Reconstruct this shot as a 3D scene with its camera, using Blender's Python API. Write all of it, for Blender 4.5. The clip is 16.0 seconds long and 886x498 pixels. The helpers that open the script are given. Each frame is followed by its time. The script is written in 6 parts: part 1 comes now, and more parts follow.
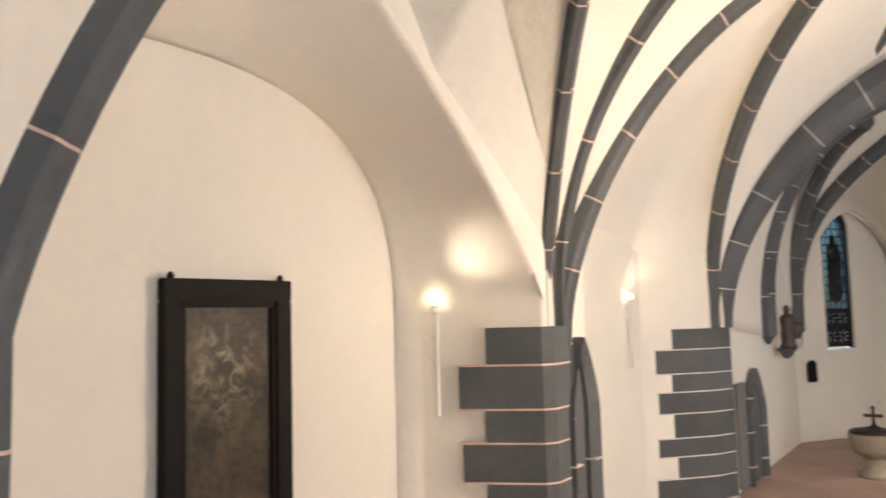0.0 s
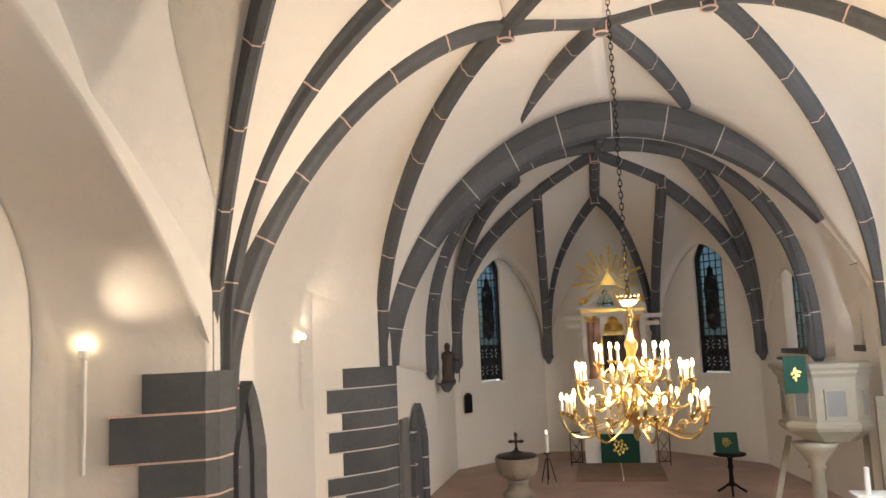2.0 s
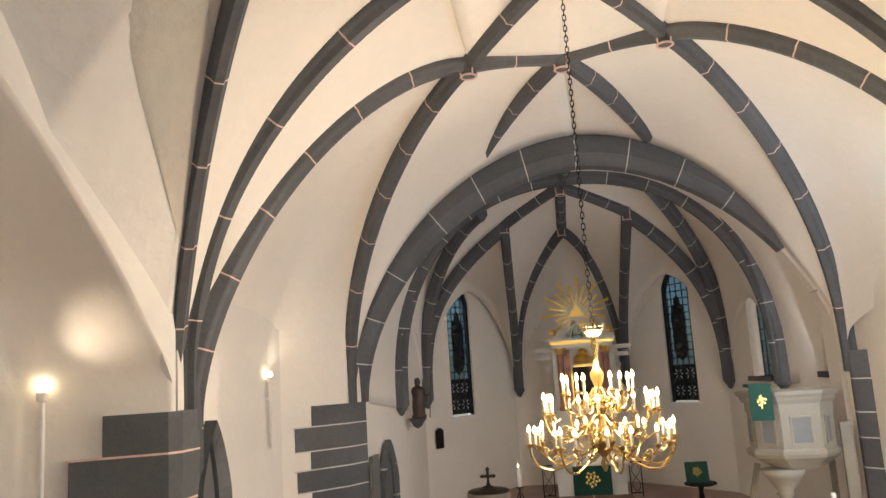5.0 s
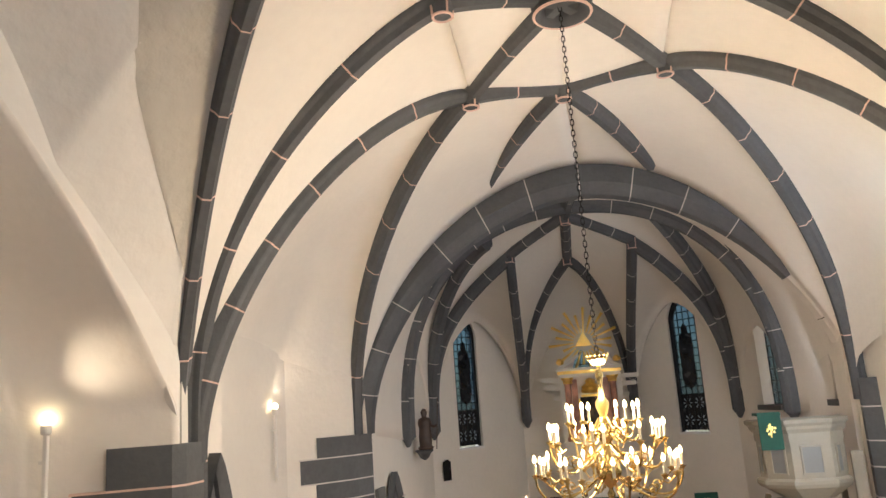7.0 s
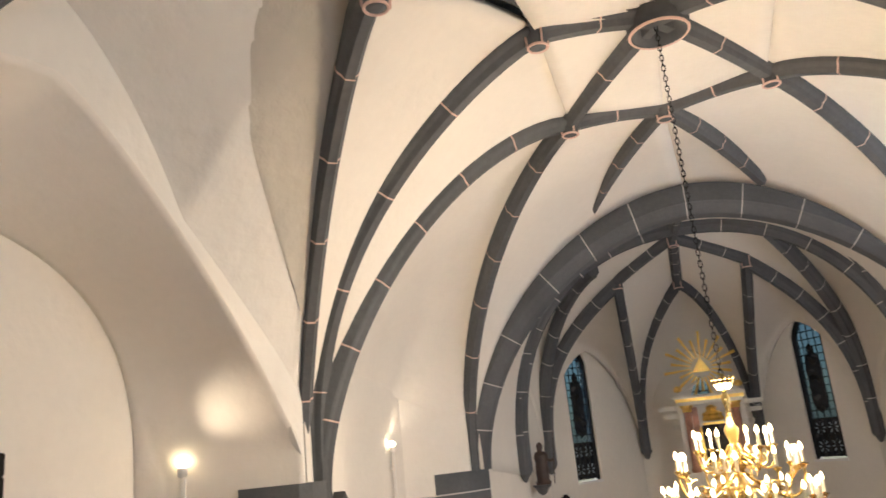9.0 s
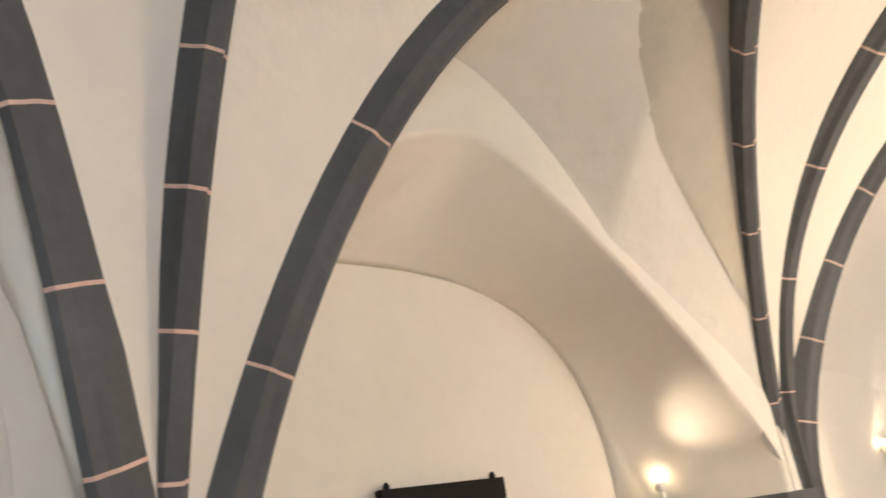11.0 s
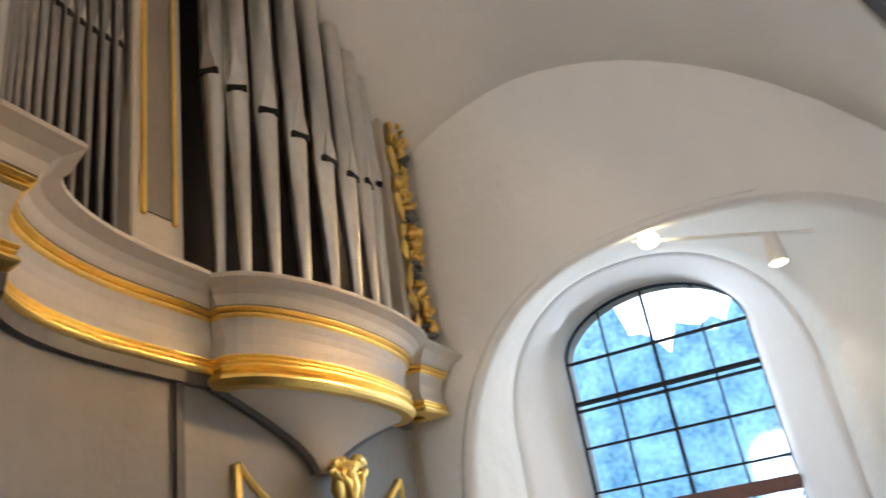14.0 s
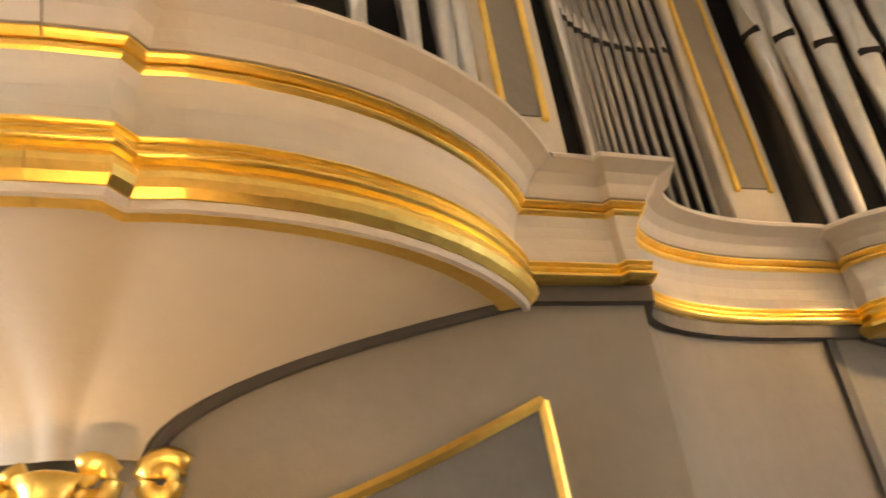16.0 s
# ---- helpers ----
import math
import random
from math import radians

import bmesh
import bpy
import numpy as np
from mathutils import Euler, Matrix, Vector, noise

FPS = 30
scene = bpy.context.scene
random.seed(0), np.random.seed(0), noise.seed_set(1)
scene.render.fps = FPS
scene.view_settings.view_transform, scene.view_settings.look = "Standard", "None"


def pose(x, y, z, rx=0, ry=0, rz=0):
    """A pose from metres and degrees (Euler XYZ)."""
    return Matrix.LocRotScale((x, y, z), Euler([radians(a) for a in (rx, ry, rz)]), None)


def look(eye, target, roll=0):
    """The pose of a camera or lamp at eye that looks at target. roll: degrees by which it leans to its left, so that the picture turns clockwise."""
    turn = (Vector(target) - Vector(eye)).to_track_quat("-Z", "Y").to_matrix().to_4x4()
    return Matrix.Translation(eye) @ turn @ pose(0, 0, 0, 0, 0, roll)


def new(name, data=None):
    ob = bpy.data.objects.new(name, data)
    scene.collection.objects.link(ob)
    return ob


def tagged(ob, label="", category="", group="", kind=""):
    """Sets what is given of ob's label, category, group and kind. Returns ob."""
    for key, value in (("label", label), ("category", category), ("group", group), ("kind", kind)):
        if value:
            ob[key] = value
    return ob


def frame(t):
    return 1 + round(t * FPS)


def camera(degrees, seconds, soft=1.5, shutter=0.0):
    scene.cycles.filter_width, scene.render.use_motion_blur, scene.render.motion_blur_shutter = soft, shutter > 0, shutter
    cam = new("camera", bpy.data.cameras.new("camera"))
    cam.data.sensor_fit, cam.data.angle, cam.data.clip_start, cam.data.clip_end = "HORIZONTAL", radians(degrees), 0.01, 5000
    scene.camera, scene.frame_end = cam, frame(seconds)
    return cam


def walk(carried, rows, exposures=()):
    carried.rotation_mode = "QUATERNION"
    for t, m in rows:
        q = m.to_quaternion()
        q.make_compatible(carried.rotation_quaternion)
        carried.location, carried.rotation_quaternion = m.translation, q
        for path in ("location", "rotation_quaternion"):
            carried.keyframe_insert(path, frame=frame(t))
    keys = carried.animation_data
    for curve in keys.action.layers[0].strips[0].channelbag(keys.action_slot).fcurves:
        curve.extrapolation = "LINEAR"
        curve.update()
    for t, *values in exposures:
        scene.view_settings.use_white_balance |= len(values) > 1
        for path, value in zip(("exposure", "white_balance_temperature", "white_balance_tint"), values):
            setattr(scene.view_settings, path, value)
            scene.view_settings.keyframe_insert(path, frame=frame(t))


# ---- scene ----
cam = camera(60.0, 16.0, shutter=0.3)

TURNS = [  # seconds, place from the first standing point, turns about x, y, z
    (0.0, -0.151, -0.118, -0.054, 94.83, 1.53, 34.74),
    (0.5, -0.122, -0.052, -0.049, 95.37, 2.35, 24.87),
    (1.0, -0.084, -0.022, -0.020, 95.97, 2.57, 18.58),
    (1.5, -0.064, -0.003, -0.006, 96.54, 2.50, 14.39),
    (2.0, -0.047, 0.004, 0.008, 96.78, 2.31, 11.34),
    (2.5, -0.037, 0.009, 0.007, 97.05, 2.25, 10.01),
    (3.0, -0.018, 0.003, 0.012, 97.28, 2.36, 9.05),
    (3.5, -0.000, 0.000, 0.000, 97.51, 2.58, 8.92),
    (4.0, 0.008, -0.006, 0.003, 98.03, 2.96, 8.98),
    (6.5, 0.050, -0.016, -0.027, 101.05, 3.80, 9.78),
    (7.0, 0.065, -0.026, -0.017, 101.53, 3.86, 9.91),
    (7.5, 0.068, -0.023, -0.010, 101.84, 3.95, 10.08),
    (8.0, 0.057, -0.028, -0.017, 102.69, 4.14, 10.81),
    (10.5, -0.182, -0.109, -0.050, 108.89, 7.78, 40.56),
    (11.0, -0.211, -0.090, -0.036, 109.77, 8.28, 50.47),
    (11.5, -0.214, -0.087, -0.028, 110.71, 8.51, 61.84),
    (12.0, -0.197, -0.110, -0.009, 111.34, 8.66, 73.39),
    (12.5, -0.157, -0.130, 0.011, 112.04, 9.27, 84.48),
    (13.0, -0.118, -0.198, 0.010, 113.05, 9.29, 95.67),
    (13.5, -0.051, -0.283, 0.004, 113.66, 9.48, 106.17),
    (14.0, -0.008, -0.352, -0.003, 113.94, 8.83, 117.33),
    (14.5, -0.035, -0.349, 0.008, 114.48, 8.52, 128.94),
    (15.0, -0.006, -0.314, 0.006, 115.33, 8.12, 141.71),
    (15.5, 0.054, -0.248, 0.008, 116.24, 7.74, 153.73),
    (16.0, 0.129, -0.203, -0.002, 117.71, 7.32, 164.72),
]

E_Z = 4.3      # eye height above the nave floor
U = 4.5        # half width of the nave
AX = 0.28      # the church axis
walk(cam, [(t, pose(x, y, E_Z + z, rx, ry, rz)) for t, x, y, z, rx, ry, rz in TURNS], exposures=[(0, 0.95, 6500, 10), (1.5, 0.6, 6600, 10), (8, 0.5, 6500, 10), (10.5, 0.72, 6600, 10), (12.2, 0.76, 6800, 10), (14.2, 0.57, 6600, 10), (15, 0.8, 6900, 10), (16, 1.1, 8100, 10)])

# ---------------------------------------------------------------- world and light
world = bpy.data.worlds.new("world")
scene.world = world
world.use_nodes = True
wn = world.node_tree.nodes
sky = wn.new("ShaderNodeTexSky")
sky.sky_type, sky.sun_disc, sky.sun_elevation, sky.sun_rotation = "NISHITA", False, radians(30), radians(150)
wn["Background"].inputs[1].default_value = 0.12
world.node_tree.links.new(sky.outputs[0], wn["Background"].inputs[0])
sun_data = bpy.data.lights.new("sun", "SUN")
sun_data.energy, sun_data.angle, sun_data.color = 1.0, radians(10), (1, 0.95, 0.88)
sun = new("sun", sun_data)
sun.matrix_world = look((20, -12, 30), (0, 8, 4))


def lamp(name, kind, eye, target, energy, color, size=0.1, size_y=None, spot=None, blend=0.5):
    data = bpy.data.lights.new(name, kind)
    data.energy, data.color = energy, color
    if kind == "AREA":
        data.shape, data.size, data.size_y = "RECTANGLE", size, size_y or size
    else:
        data.shadow_soft_size = size
    if kind == "SPOT":
        data.spot_size, data.spot_blend = radians(spot), blend
    ob = new(name, data)
    ob.matrix_world = look(eye, target)
    return ob


WARM, DAY = (1.0, 0.82, 0.62), (0.74, 0.85, 1.0)

# ---------------------------------------------------------------- materials


def material(name, color, rough=0.7, metal=0.0, scale=6.0, vary=0.12, bump=0.0, bump_scale=40.0, depth=0.03, stain=None, per_object=0.0, bsdf_extra=()):
    """Base colour varied at two scales, roughness with its own noise, fine relief."""
    m = bpy.data.materials.new(name)
    m.use_nodes = True
    nt = m.node_tree
    b = nt.nodes["Principled BSDF"]
    tex = nt.nodes.new("ShaderNodeTexCoord")
    n1 = nt.nodes.new("ShaderNodeTexNoise")
    n1.inputs["Scale"].default_value, n1.inputs["Detail"].default_value = scale * 0.18, 5
    n2 = nt.nodes.new("ShaderNodeTexNoise")
    n2.inputs["Scale"].default_value, n2.inputs["Detail"].default_value = scale * 2.5, 8
    for n in (n1, n2):
        nt.links.new(tex.outputs["Object"], n.inputs["Vector"])
    r1 = nt.nodes.new("ShaderNodeMapRange")
    r1.inputs[1].default_value, r1.inputs[2].default_value = 0.3, 0.7
    r1.inputs[3].default_value, r1.inputs[4].default_value = 1 - vary, 1 + vary
    nt.links.new(n1.outputs[0], r1.inputs[0])
    r2 = nt.nodes.new("ShaderNodeMapRange")
    r2.inputs[1].default_value, r2.inputs[2].default_value = 0.25, 0.75
    r2.inputs[3].default_value, r2.inputs[4].default_value = 1 - vary * 0.5, 1 + vary * 0.5
    nt.links.new(n2.outputs[0], r2.inputs[0])
    mul = nt.nodes.new("ShaderNodeMath")
    mul.operation = "MULTIPLY"
    nt.links.new(r1.outputs[0], mul.inputs[0])
    nt.links.new(r2.outputs[0], mul.inputs[1])
    out = mul.outputs[0]
    if per_object:
        info = nt.nodes.new("ShaderNodeObjectInfo")
        r3 = nt.nodes.new("ShaderNodeMapRange")
        r3.inputs[3].default_value, r3.inputs[4].default_value = 1 - per_object, 1 + per_object
        nt.links.new(info.outputs["Random"], r3.inputs[0])
        mul2 = nt.nodes.new("ShaderNodeMath")
        mul2.operation = "MULTIPLY"
        nt.links.new(out, mul2.inputs[0])
        nt.links.new(r3.outputs[0], mul2.inputs[1])
        out = mul2.outputs[0]
    base = nt.nodes.new("ShaderNodeMix")
    base.data_type, base.blend_type = "RGBA", "MULTIPLY"
    base.inputs["Factor"].default_value = 1.0
    base.inputs["A"].default_value = (*color, 1)
    nt.links.new(out, base.inputs["B"])
    last = base.outputs["Result"]
    if stain:
        n3 = nt.nodes.new("ShaderNodeTexNoise")
        n3.inputs["Scale"].default_value, n3.inputs["Detail"].default_value, n3.inputs["Roughness"].default_value = scale * 0.35, 9, 0.65
        nt.links.new(tex.outputs["Object"], n3.inputs["Vector"])
        ramp = nt.nodes.new("ShaderNodeMapRange")
        ramp.inputs[1].default_value, ramp.inputs[2].default_value = 0.54, 0.74
        ramp.inputs[3].default_value, ramp.inputs[4].default_value = 0.0, 0.6
        nt.links.new(n3.outputs[0], ramp.inputs[0])
        mix = nt.nodes.new("ShaderNodeMix")
        mix.data_type = "RGBA"
        nt.links.new(ramp.outputs[0], mix.inputs["Factor"])
        nt.links.new(last, mix.inputs["A"])
        mix.inputs["B"].default_value = (*stain, 1)
        last = mix.outputs["Result"]
    nt.links.new(last, b.inputs["Base Color"])
    rr = nt.nodes.new("ShaderNodeMapRange")
    rr.inputs[3].default_value, rr.inputs[4].default_value = max(rough - 0.1, 0.02), min(rough + 0.1, 1)
    nt.links.new(n1.outputs[0], rr.inputs[0])
    nt.links.new(rr.outputs[0], b.inputs["Roughness"])
    b.inputs["Metallic"].default_value = metal
    for key, value in bsdf_extra:
        b.inputs[key].default_value = value
    if bump:
        n4 = nt.nodes.new("ShaderNodeTexNoise")
        n4.inputs["Scale"].default_value, n4.inputs["Detail"].default_value = bump_scale, 6
        nt.links.new(tex.outputs["Object"], n4.inputs["Vector"])
        add = nt.nodes.new("ShaderNodeMath")
        add.operation = "MULTIPLY_ADD"
        nt.links.new(n1.outputs[0], add.inputs[0])
        add.inputs[1].default_value = 2.5
        nt.links.new(n4.outputs[0], add.inputs[2])
        bn = nt.nodes.new("ShaderNodeBump")
        bn.inputs["Strength"].default_value, bn.inputs["Distance"].default_value = bump, depth
        nt.links.new(add.outputs[0], bn.inputs["Height"])
        nt.links.new(bn.outputs[0], b.inputs["Normal"])
    return m


def glow(name, color, strength):
    m = bpy.data.materials.new(name)
    m.use_nodes = True
    b = m.node_tree.nodes["Principled BSDF"]
    b.inputs["Base Color"].default_value = (*color, 1)
    b.inputs["Emission Color"].default_value = (*color, 1)
    b.inputs["Emission Strength"].default_value = strength
    return m


PLASTER = material("lime plaster", (0.80, 0.755, 0.68), 0.9, scale=3, vary=0.035, bump=0.25, bump_scale=9)
OLD_PLASTER = material("uneven old plaster", (0.78, 0.75, 0.69), 0.92, scale=1.3, vary=0.05, bump=0.5, bump_scale=2.6, depth=0.07)
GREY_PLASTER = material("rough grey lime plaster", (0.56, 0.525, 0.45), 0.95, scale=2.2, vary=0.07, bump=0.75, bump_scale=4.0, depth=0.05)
REVEAL = material("white reveal paint", (0.82, 0.81, 0.79), 0.85, scale=3, vary=0.03, bump=0.15, bump_scale=12)
STONE = material("grey painted stone", (0.100, 0.105, 0.110), 0.75, scale=5, vary=0.18, bump=0.2, bump_scale=30, per_object=0.10, bsdf_extra=(("Specular IOR Level", 0.3),))
MORTAR = material("pale pink joint", (0.72, 0.50, 0.42), 0.85, scale=20, vary=0.12)
MORTAR_GREY = material("pale grey joint", (0.62, 0.57, 0.54), 0.85, scale=20, vary=0.12)
FLOOR = material("red sandstone floor", (0.40, 0.27, 0.215), 0.6, scale=4, vary=0.22, bump=0.15, bump_scale=30)
WOOD_DARK = material("black stained wood", (0.012, 0.010, 0.009), 0.6, scale=8, vary=0.3, bump=0.1, bsdf_extra=(("Specular IOR Level", 0.12),))
IRON = material("wrought iron", (0.02, 0.019, 0.019), 0.5, metal=0.8, scale=20, vary=0.3, bump=0.15)
BRASS = material("polished brass", (0.55, 0.40, 0.16), 0.28, metal=1.0, scale=14, vary=0.15)
GOLD = material("gold leaf", (0.95, 0.67, 0.20), 0.36, metal=1.0, scale=18, vary=0.14, bump=0.07, bump_scale=60)
CREAM = material("ivory case paint", (0.55, 0.50, 0.43), 0.5, scale=5, vary=0.05, bump=0.08, bump_scale=25)
TAUPE = material("grey beige case paint", (0.20, 0.182, 0.155), 0.55, scale=5, vary=0.10, bump=0.10, bump_scale=25)
SLATE = material("slate grey panel paint", (0.115, 0.118, 0.118), 0.5, scale=6, vary=0.22, bump=0.08)
TRIM = material("dark grey trim", (0.055, 0.05, 0.045), 0.5, scale=10, vary=0.15)
TIN = material("organ pipe tin", (0.66, 0.645, 0.61), 0.36, metal=1.0, scale=9, vary=0.12)
TIN_DARKER = material("darker inner pipe tin", (0.36, 0.34, 0.31), 0.42, metal=1.0, scale=9, vary=0.2)
# near-black in place of shade inside the case and the pipe mouths
CASE_SHADE = material("painted shade of case and mouths", (0.012, 0.010, 0.009), 0.9, scale=6, vary=0.2)
GREEN = material("green parament cloth", (0.006, 0.055, 0.038), 0.85, scale=30, vary=0.15, bump=0.1, bump_scale=160)
LINEN = material("white altar cloth", (0.78, 0.77, 0.74), 0.85, scale=12, vary=0.05, bump=0.15)
WAX = material("candle tube", (0.85, 0.80, 0.66), 0.45, scale=20, vary=0.05)
FLAME = glow("candle flame bulb", (1.0, 0.70, 0.34), 11)
BULB = glow("lamp bulb", (1.0, 0.82, 0.52), 12)
LAMPBODY = material("white lamp enamel", (0.78, 0.75, 0.70), 0.4, scale=10, vary=0.03)
SANDSTONE = material("font sandstone", (0.30, 0.25, 0.19), 0.85, scale=9, vary=0.2, bump=0.4, bump_scale=40)
BRONZE = material("dark bronze", (0.06, 0.045, 0.035), 0.45, metal=0.7, scale=14, vary=0.3)
MARBLE = material("red veined marble paint", (0.42, 0.20, 0.13), 0.4, scale=14, vary=0.5)
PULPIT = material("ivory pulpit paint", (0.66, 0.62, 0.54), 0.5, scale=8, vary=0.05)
# darker copy of the ivory: the shadow on the pulpit is in this colour
PULPIT_SHADED = material("ivory pulpit paint in shade", (0.28, 0.255, 0.20), 0.55, scale=8, vary=0.08)
PULPIT_GREY = material("grey pulpit panel", (0.17, 0.17, 0.165), 0.5, scale=8, vary=0.08)
PAINTED = material("dark varnished oil paint", (0.030, 0.021, 0.014), 0.45, scale=9, vary=0.8, stain=(0.24, 0.165, 0.095), bsdf_extra=(("Specular IOR Level", 0.2),))
CARVED = material("dark polychrome carved wood", (0.045, 0.024, 0.016), 0.5, scale=25, vary=0.5, bump=0.2)
BROWN = material("red brown window wood", (0.14, 0.05, 0.03), 0.5, scale=12, vary=0.25)
LEAD = material("lead strip", (0.015, 0.016, 0.017), 0.5, metal=0.5, scale=20, vary=0.2)
GLASS_DARK = material("dark stained glass", (0.018, 0.020, 0.024), 0.25, scale=18, vary=0.6)


def glass(name, color, rough=0.0):
    m = bpy.data.materials.new(name)
    m.use_nodes = True
    nt = m.node_tree
    nt.nodes.remove(nt.nodes["Principled BSDF"])
    tr = nt.nodes.new("ShaderNodeBsdfTransparent")
    gl = nt.nodes.new("ShaderNodeBsdfGlossy")
    tr.inputs[0].default_value, gl.inputs["Roughness"].default_value = (*color, 1), 0.05
    mix = nt.nodes.new("ShaderNodeMixShader")
    mix.inputs[0].default_value = 0.06
    nt.links.new(tr.outputs[0], mix.inputs[1])
    nt.links.new(gl.outputs[0], mix.inputs[2])
    nt.links.new(mix.outputs[0], nt.nodes["Material Output"].inputs[0])
    return m


PANE = glass("clear pane", (0.92, 0.96, 1.0))
PANE_PALE = glass("pale leaded pane", (0.30, 0.37, 0.42))

# ---------------------------------------------------------------- mesh tools


def mesh_object(name, verts, faces, mat, parent=None, smooth=False, label=""):
    me = bpy.data.meshes.new(name)
    me.from_pydata([tuple(v) for v in verts], [], faces)
    me.materials.append(mat)
    if smooth:
        me.shade_smooth()
    me.update()
    ob = new(name, me)
    if parent:
        ob.parent = parent
    if label:
        ob["label"] = label
    return ob


def part(name, bm, mat, parent=None, label="", smooth=False):
    me = bpy.data.meshes.new(name)
    bmesh.ops.recalc_face_normals(bm, faces=bm.faces[:])
    bm.to_mesh(me)
    bm.free()
    me.materials.append(mat)
    if smooth:
        me.shade_smooth()
    ob = new(name, me)
    if parent:
        ob.parent = parent
    if label:
        ob["label"] = label
    return ob


def thing(name, label, category, kind="", group="", at=(0, 0, 0)):
    ob = new(name)
    ob.location = at
    ob.empty_display_size = 0.1
    return tagged(ob, label, category, group, kind)


def box(bm, lo, hi, bevel=0.0, m=None):
    r = bmesh.ops.create_cube(bm, size=1)
    vs = r["verts"]
    for v in vs:
        v.co = Vector([lo[i] + (v.co[i] + 0.5) * (hi[i] - lo[i]) for i in range(3)])
    if bevel:
        es = list({e for v in vs for e in v.link_edges})
        vs = list({v for f in bmesh.ops.bevel(bm, geom=es, offset=bevel, segments=2, affect="EDGES")["faces"] for v in f.verts} | {v for v in vs if v.is_valid})
    if m:
        bmesh.ops.transform(bm, matrix=m, verts=vs)
    return bm


def lathe(bm, prof, at=(0, 0, 0), seg=24, lobes=0, lobe=0.0, start=0.0, sweep=2 * math.pi):
    """Turn (radius, z) pairs round the vertical axis."""
    full = abs(sweep - 2 * math.pi) < 1e-6
    n = seg if full else seg + 1
    rings = []
    for r, z in prof:
        ring = []
        for i in range(n):
            a = start + sweep * i / seg
            k = 1 + lobe * math.cos(lobes * a) if lobes else 1
            ring.append(bm.verts.new((at[0] + r * k * math.cos(a), at[1] + r * k * math.sin(a), at[2] + z)))
        rings.append(ring)
    for a, b in zip(rings, rings[1:]):
        for i in range(seg):
            j = (i + 1) % n
            bm.faces.new((a[i], a[j], b[j], b[i]))
    if full:
        bm.faces.new(rings[0][::-1])
        bm.faces.new(rings[-1])
    return bm


def tube(bm, pts, r, seg=8, taper=None):
    """A round bar along points; taper gives the radius factor at 0..1."""
    pts = [Vector(p) for p in pts]
    rings = []
    for i, p in enumerate(pts):
        t = (pts[min(i + 1, len(pts) - 1)] - pts[max(i - 1, 0)]).normalized()
        side = t.cross(Vector((0, 0, 1)))
        if side.length < 1e-3:
            side = t.cross(Vector((0, 1, 0)))
        side.normalize()
        up = side.cross(t)
        rr = r * (taper(i / (len(pts) - 1)) if taper else 1)
        rings.append([bm.verts.new(p + rr * (math.cos(a) * side + math.sin(a) * up)) for a in [2 * math.pi * k / seg for k in range(seg)]])
    for a, b in zip(rings, rings[1:]):
        for k in range(seg):
            bm.faces.new((a[k], a[(k + 1) % seg], b[(k + 1) % seg], b[k]))
    bm.faces.new(rings[0][::-1])
    bm.faces.new(rings[-1])
    return bm


def grid(rows, name, mat, parent=None, smooth=True, thick=0.0, label=""):
    n = len(rows[0])
    verts = [p for r in rows for p in r]
    faces = [(i * n + j, i * n + j + 1, (i + 1) * n + j + 1, (i + 1) * n + j) for i in range(len(rows) - 1) for j in range(n - 1)]
    ob = mesh_object(name, verts, faces, mat, parent, smooth, label)
    if thick:
        mod = ob.modifiers.new("thickness", "SOLIDIFY")
        mod.thickness, mod.offset = thick, 0
    return ob


def sweep_profile(path, profile, closed=True, frames=None):
    """Rings of points: profile (u sideways, v inwards) carried along the path."""
    rings = []
    for i, p in enumerate(path):
        t = (path[min(i + 1, len(path) - 1)] - path[max(i - 1, 0)]).normalized()
        side = frames
        inn = side.cross(t).normalized()
        if inn.z > 0:
            inn = -inn
        rings.append([p + side * u + inn * v for u, v in profile])
    return rings


def solid(rings):
    n = len(rings[0])
    verts = [p for r in rings for p in r]
    faces = [(i * n + j, i * n + (j + 1) % n, (i + 1) * n + (j + 1) % n, (i + 1) * n + j) for i in range(len(rings) - 1) for j in range(n)]
    faces += [tuple(range(n))[::-1], tuple(range((len(rings) - 1) * n, len(rings) * n))]
    return verts, faces


def V(x, y, z):
    """From half nave widths about the eye to metres."""
    return Vector((x * U, y * U, E_Z + z * U))


def mirrored(p):
    return Vector((2 * AX - p.x, p.y, p.z))


def rise(P0, P1, m, k, n=28, power=1.8):
    """A rib's line: straight in plan, rising steeply and flattening towards its end."""
    out = []
    for i in range(n + 1):
        s = (i / n) ** power
        out.append(Vector((P0.x + (P1.x - P0.x) * s, P0.y + (P1.y - P0.y) * s, P0.z + (P1.z - P0.z) * (1 - (1 - s) ** m) ** (1 / k))))
    return out


RIB = [(u, v - 0.10) for u, v in ((-0.15, -0.12), (0.15, -0.12), (0.15, 0.06), (0.135, 0.085), (0.095, 0.12), (0.075, 0.165), (0.06, 0.19), (-0.06, 0.19), (-0.075, 0.165), (-0.095, 0.12), (-0.135, 0.085), (-0.15, 0.06))]


def cut(path, a, b):
    """The stretch of a path between two lengths along it."""
    out, run = [], 0.0
    for p, q in zip(path, path[1:]):
        d = (q - p).length
        lo, hi = max(a, run), min(b, run + d)
        if hi > lo + 1e-6:
            x, y = p.lerp(q, (lo - run) / d), p.lerp(q, (hi - run) / d)
            if not out:
                out.append(x)
            out.append(y)
        run += d
    return out


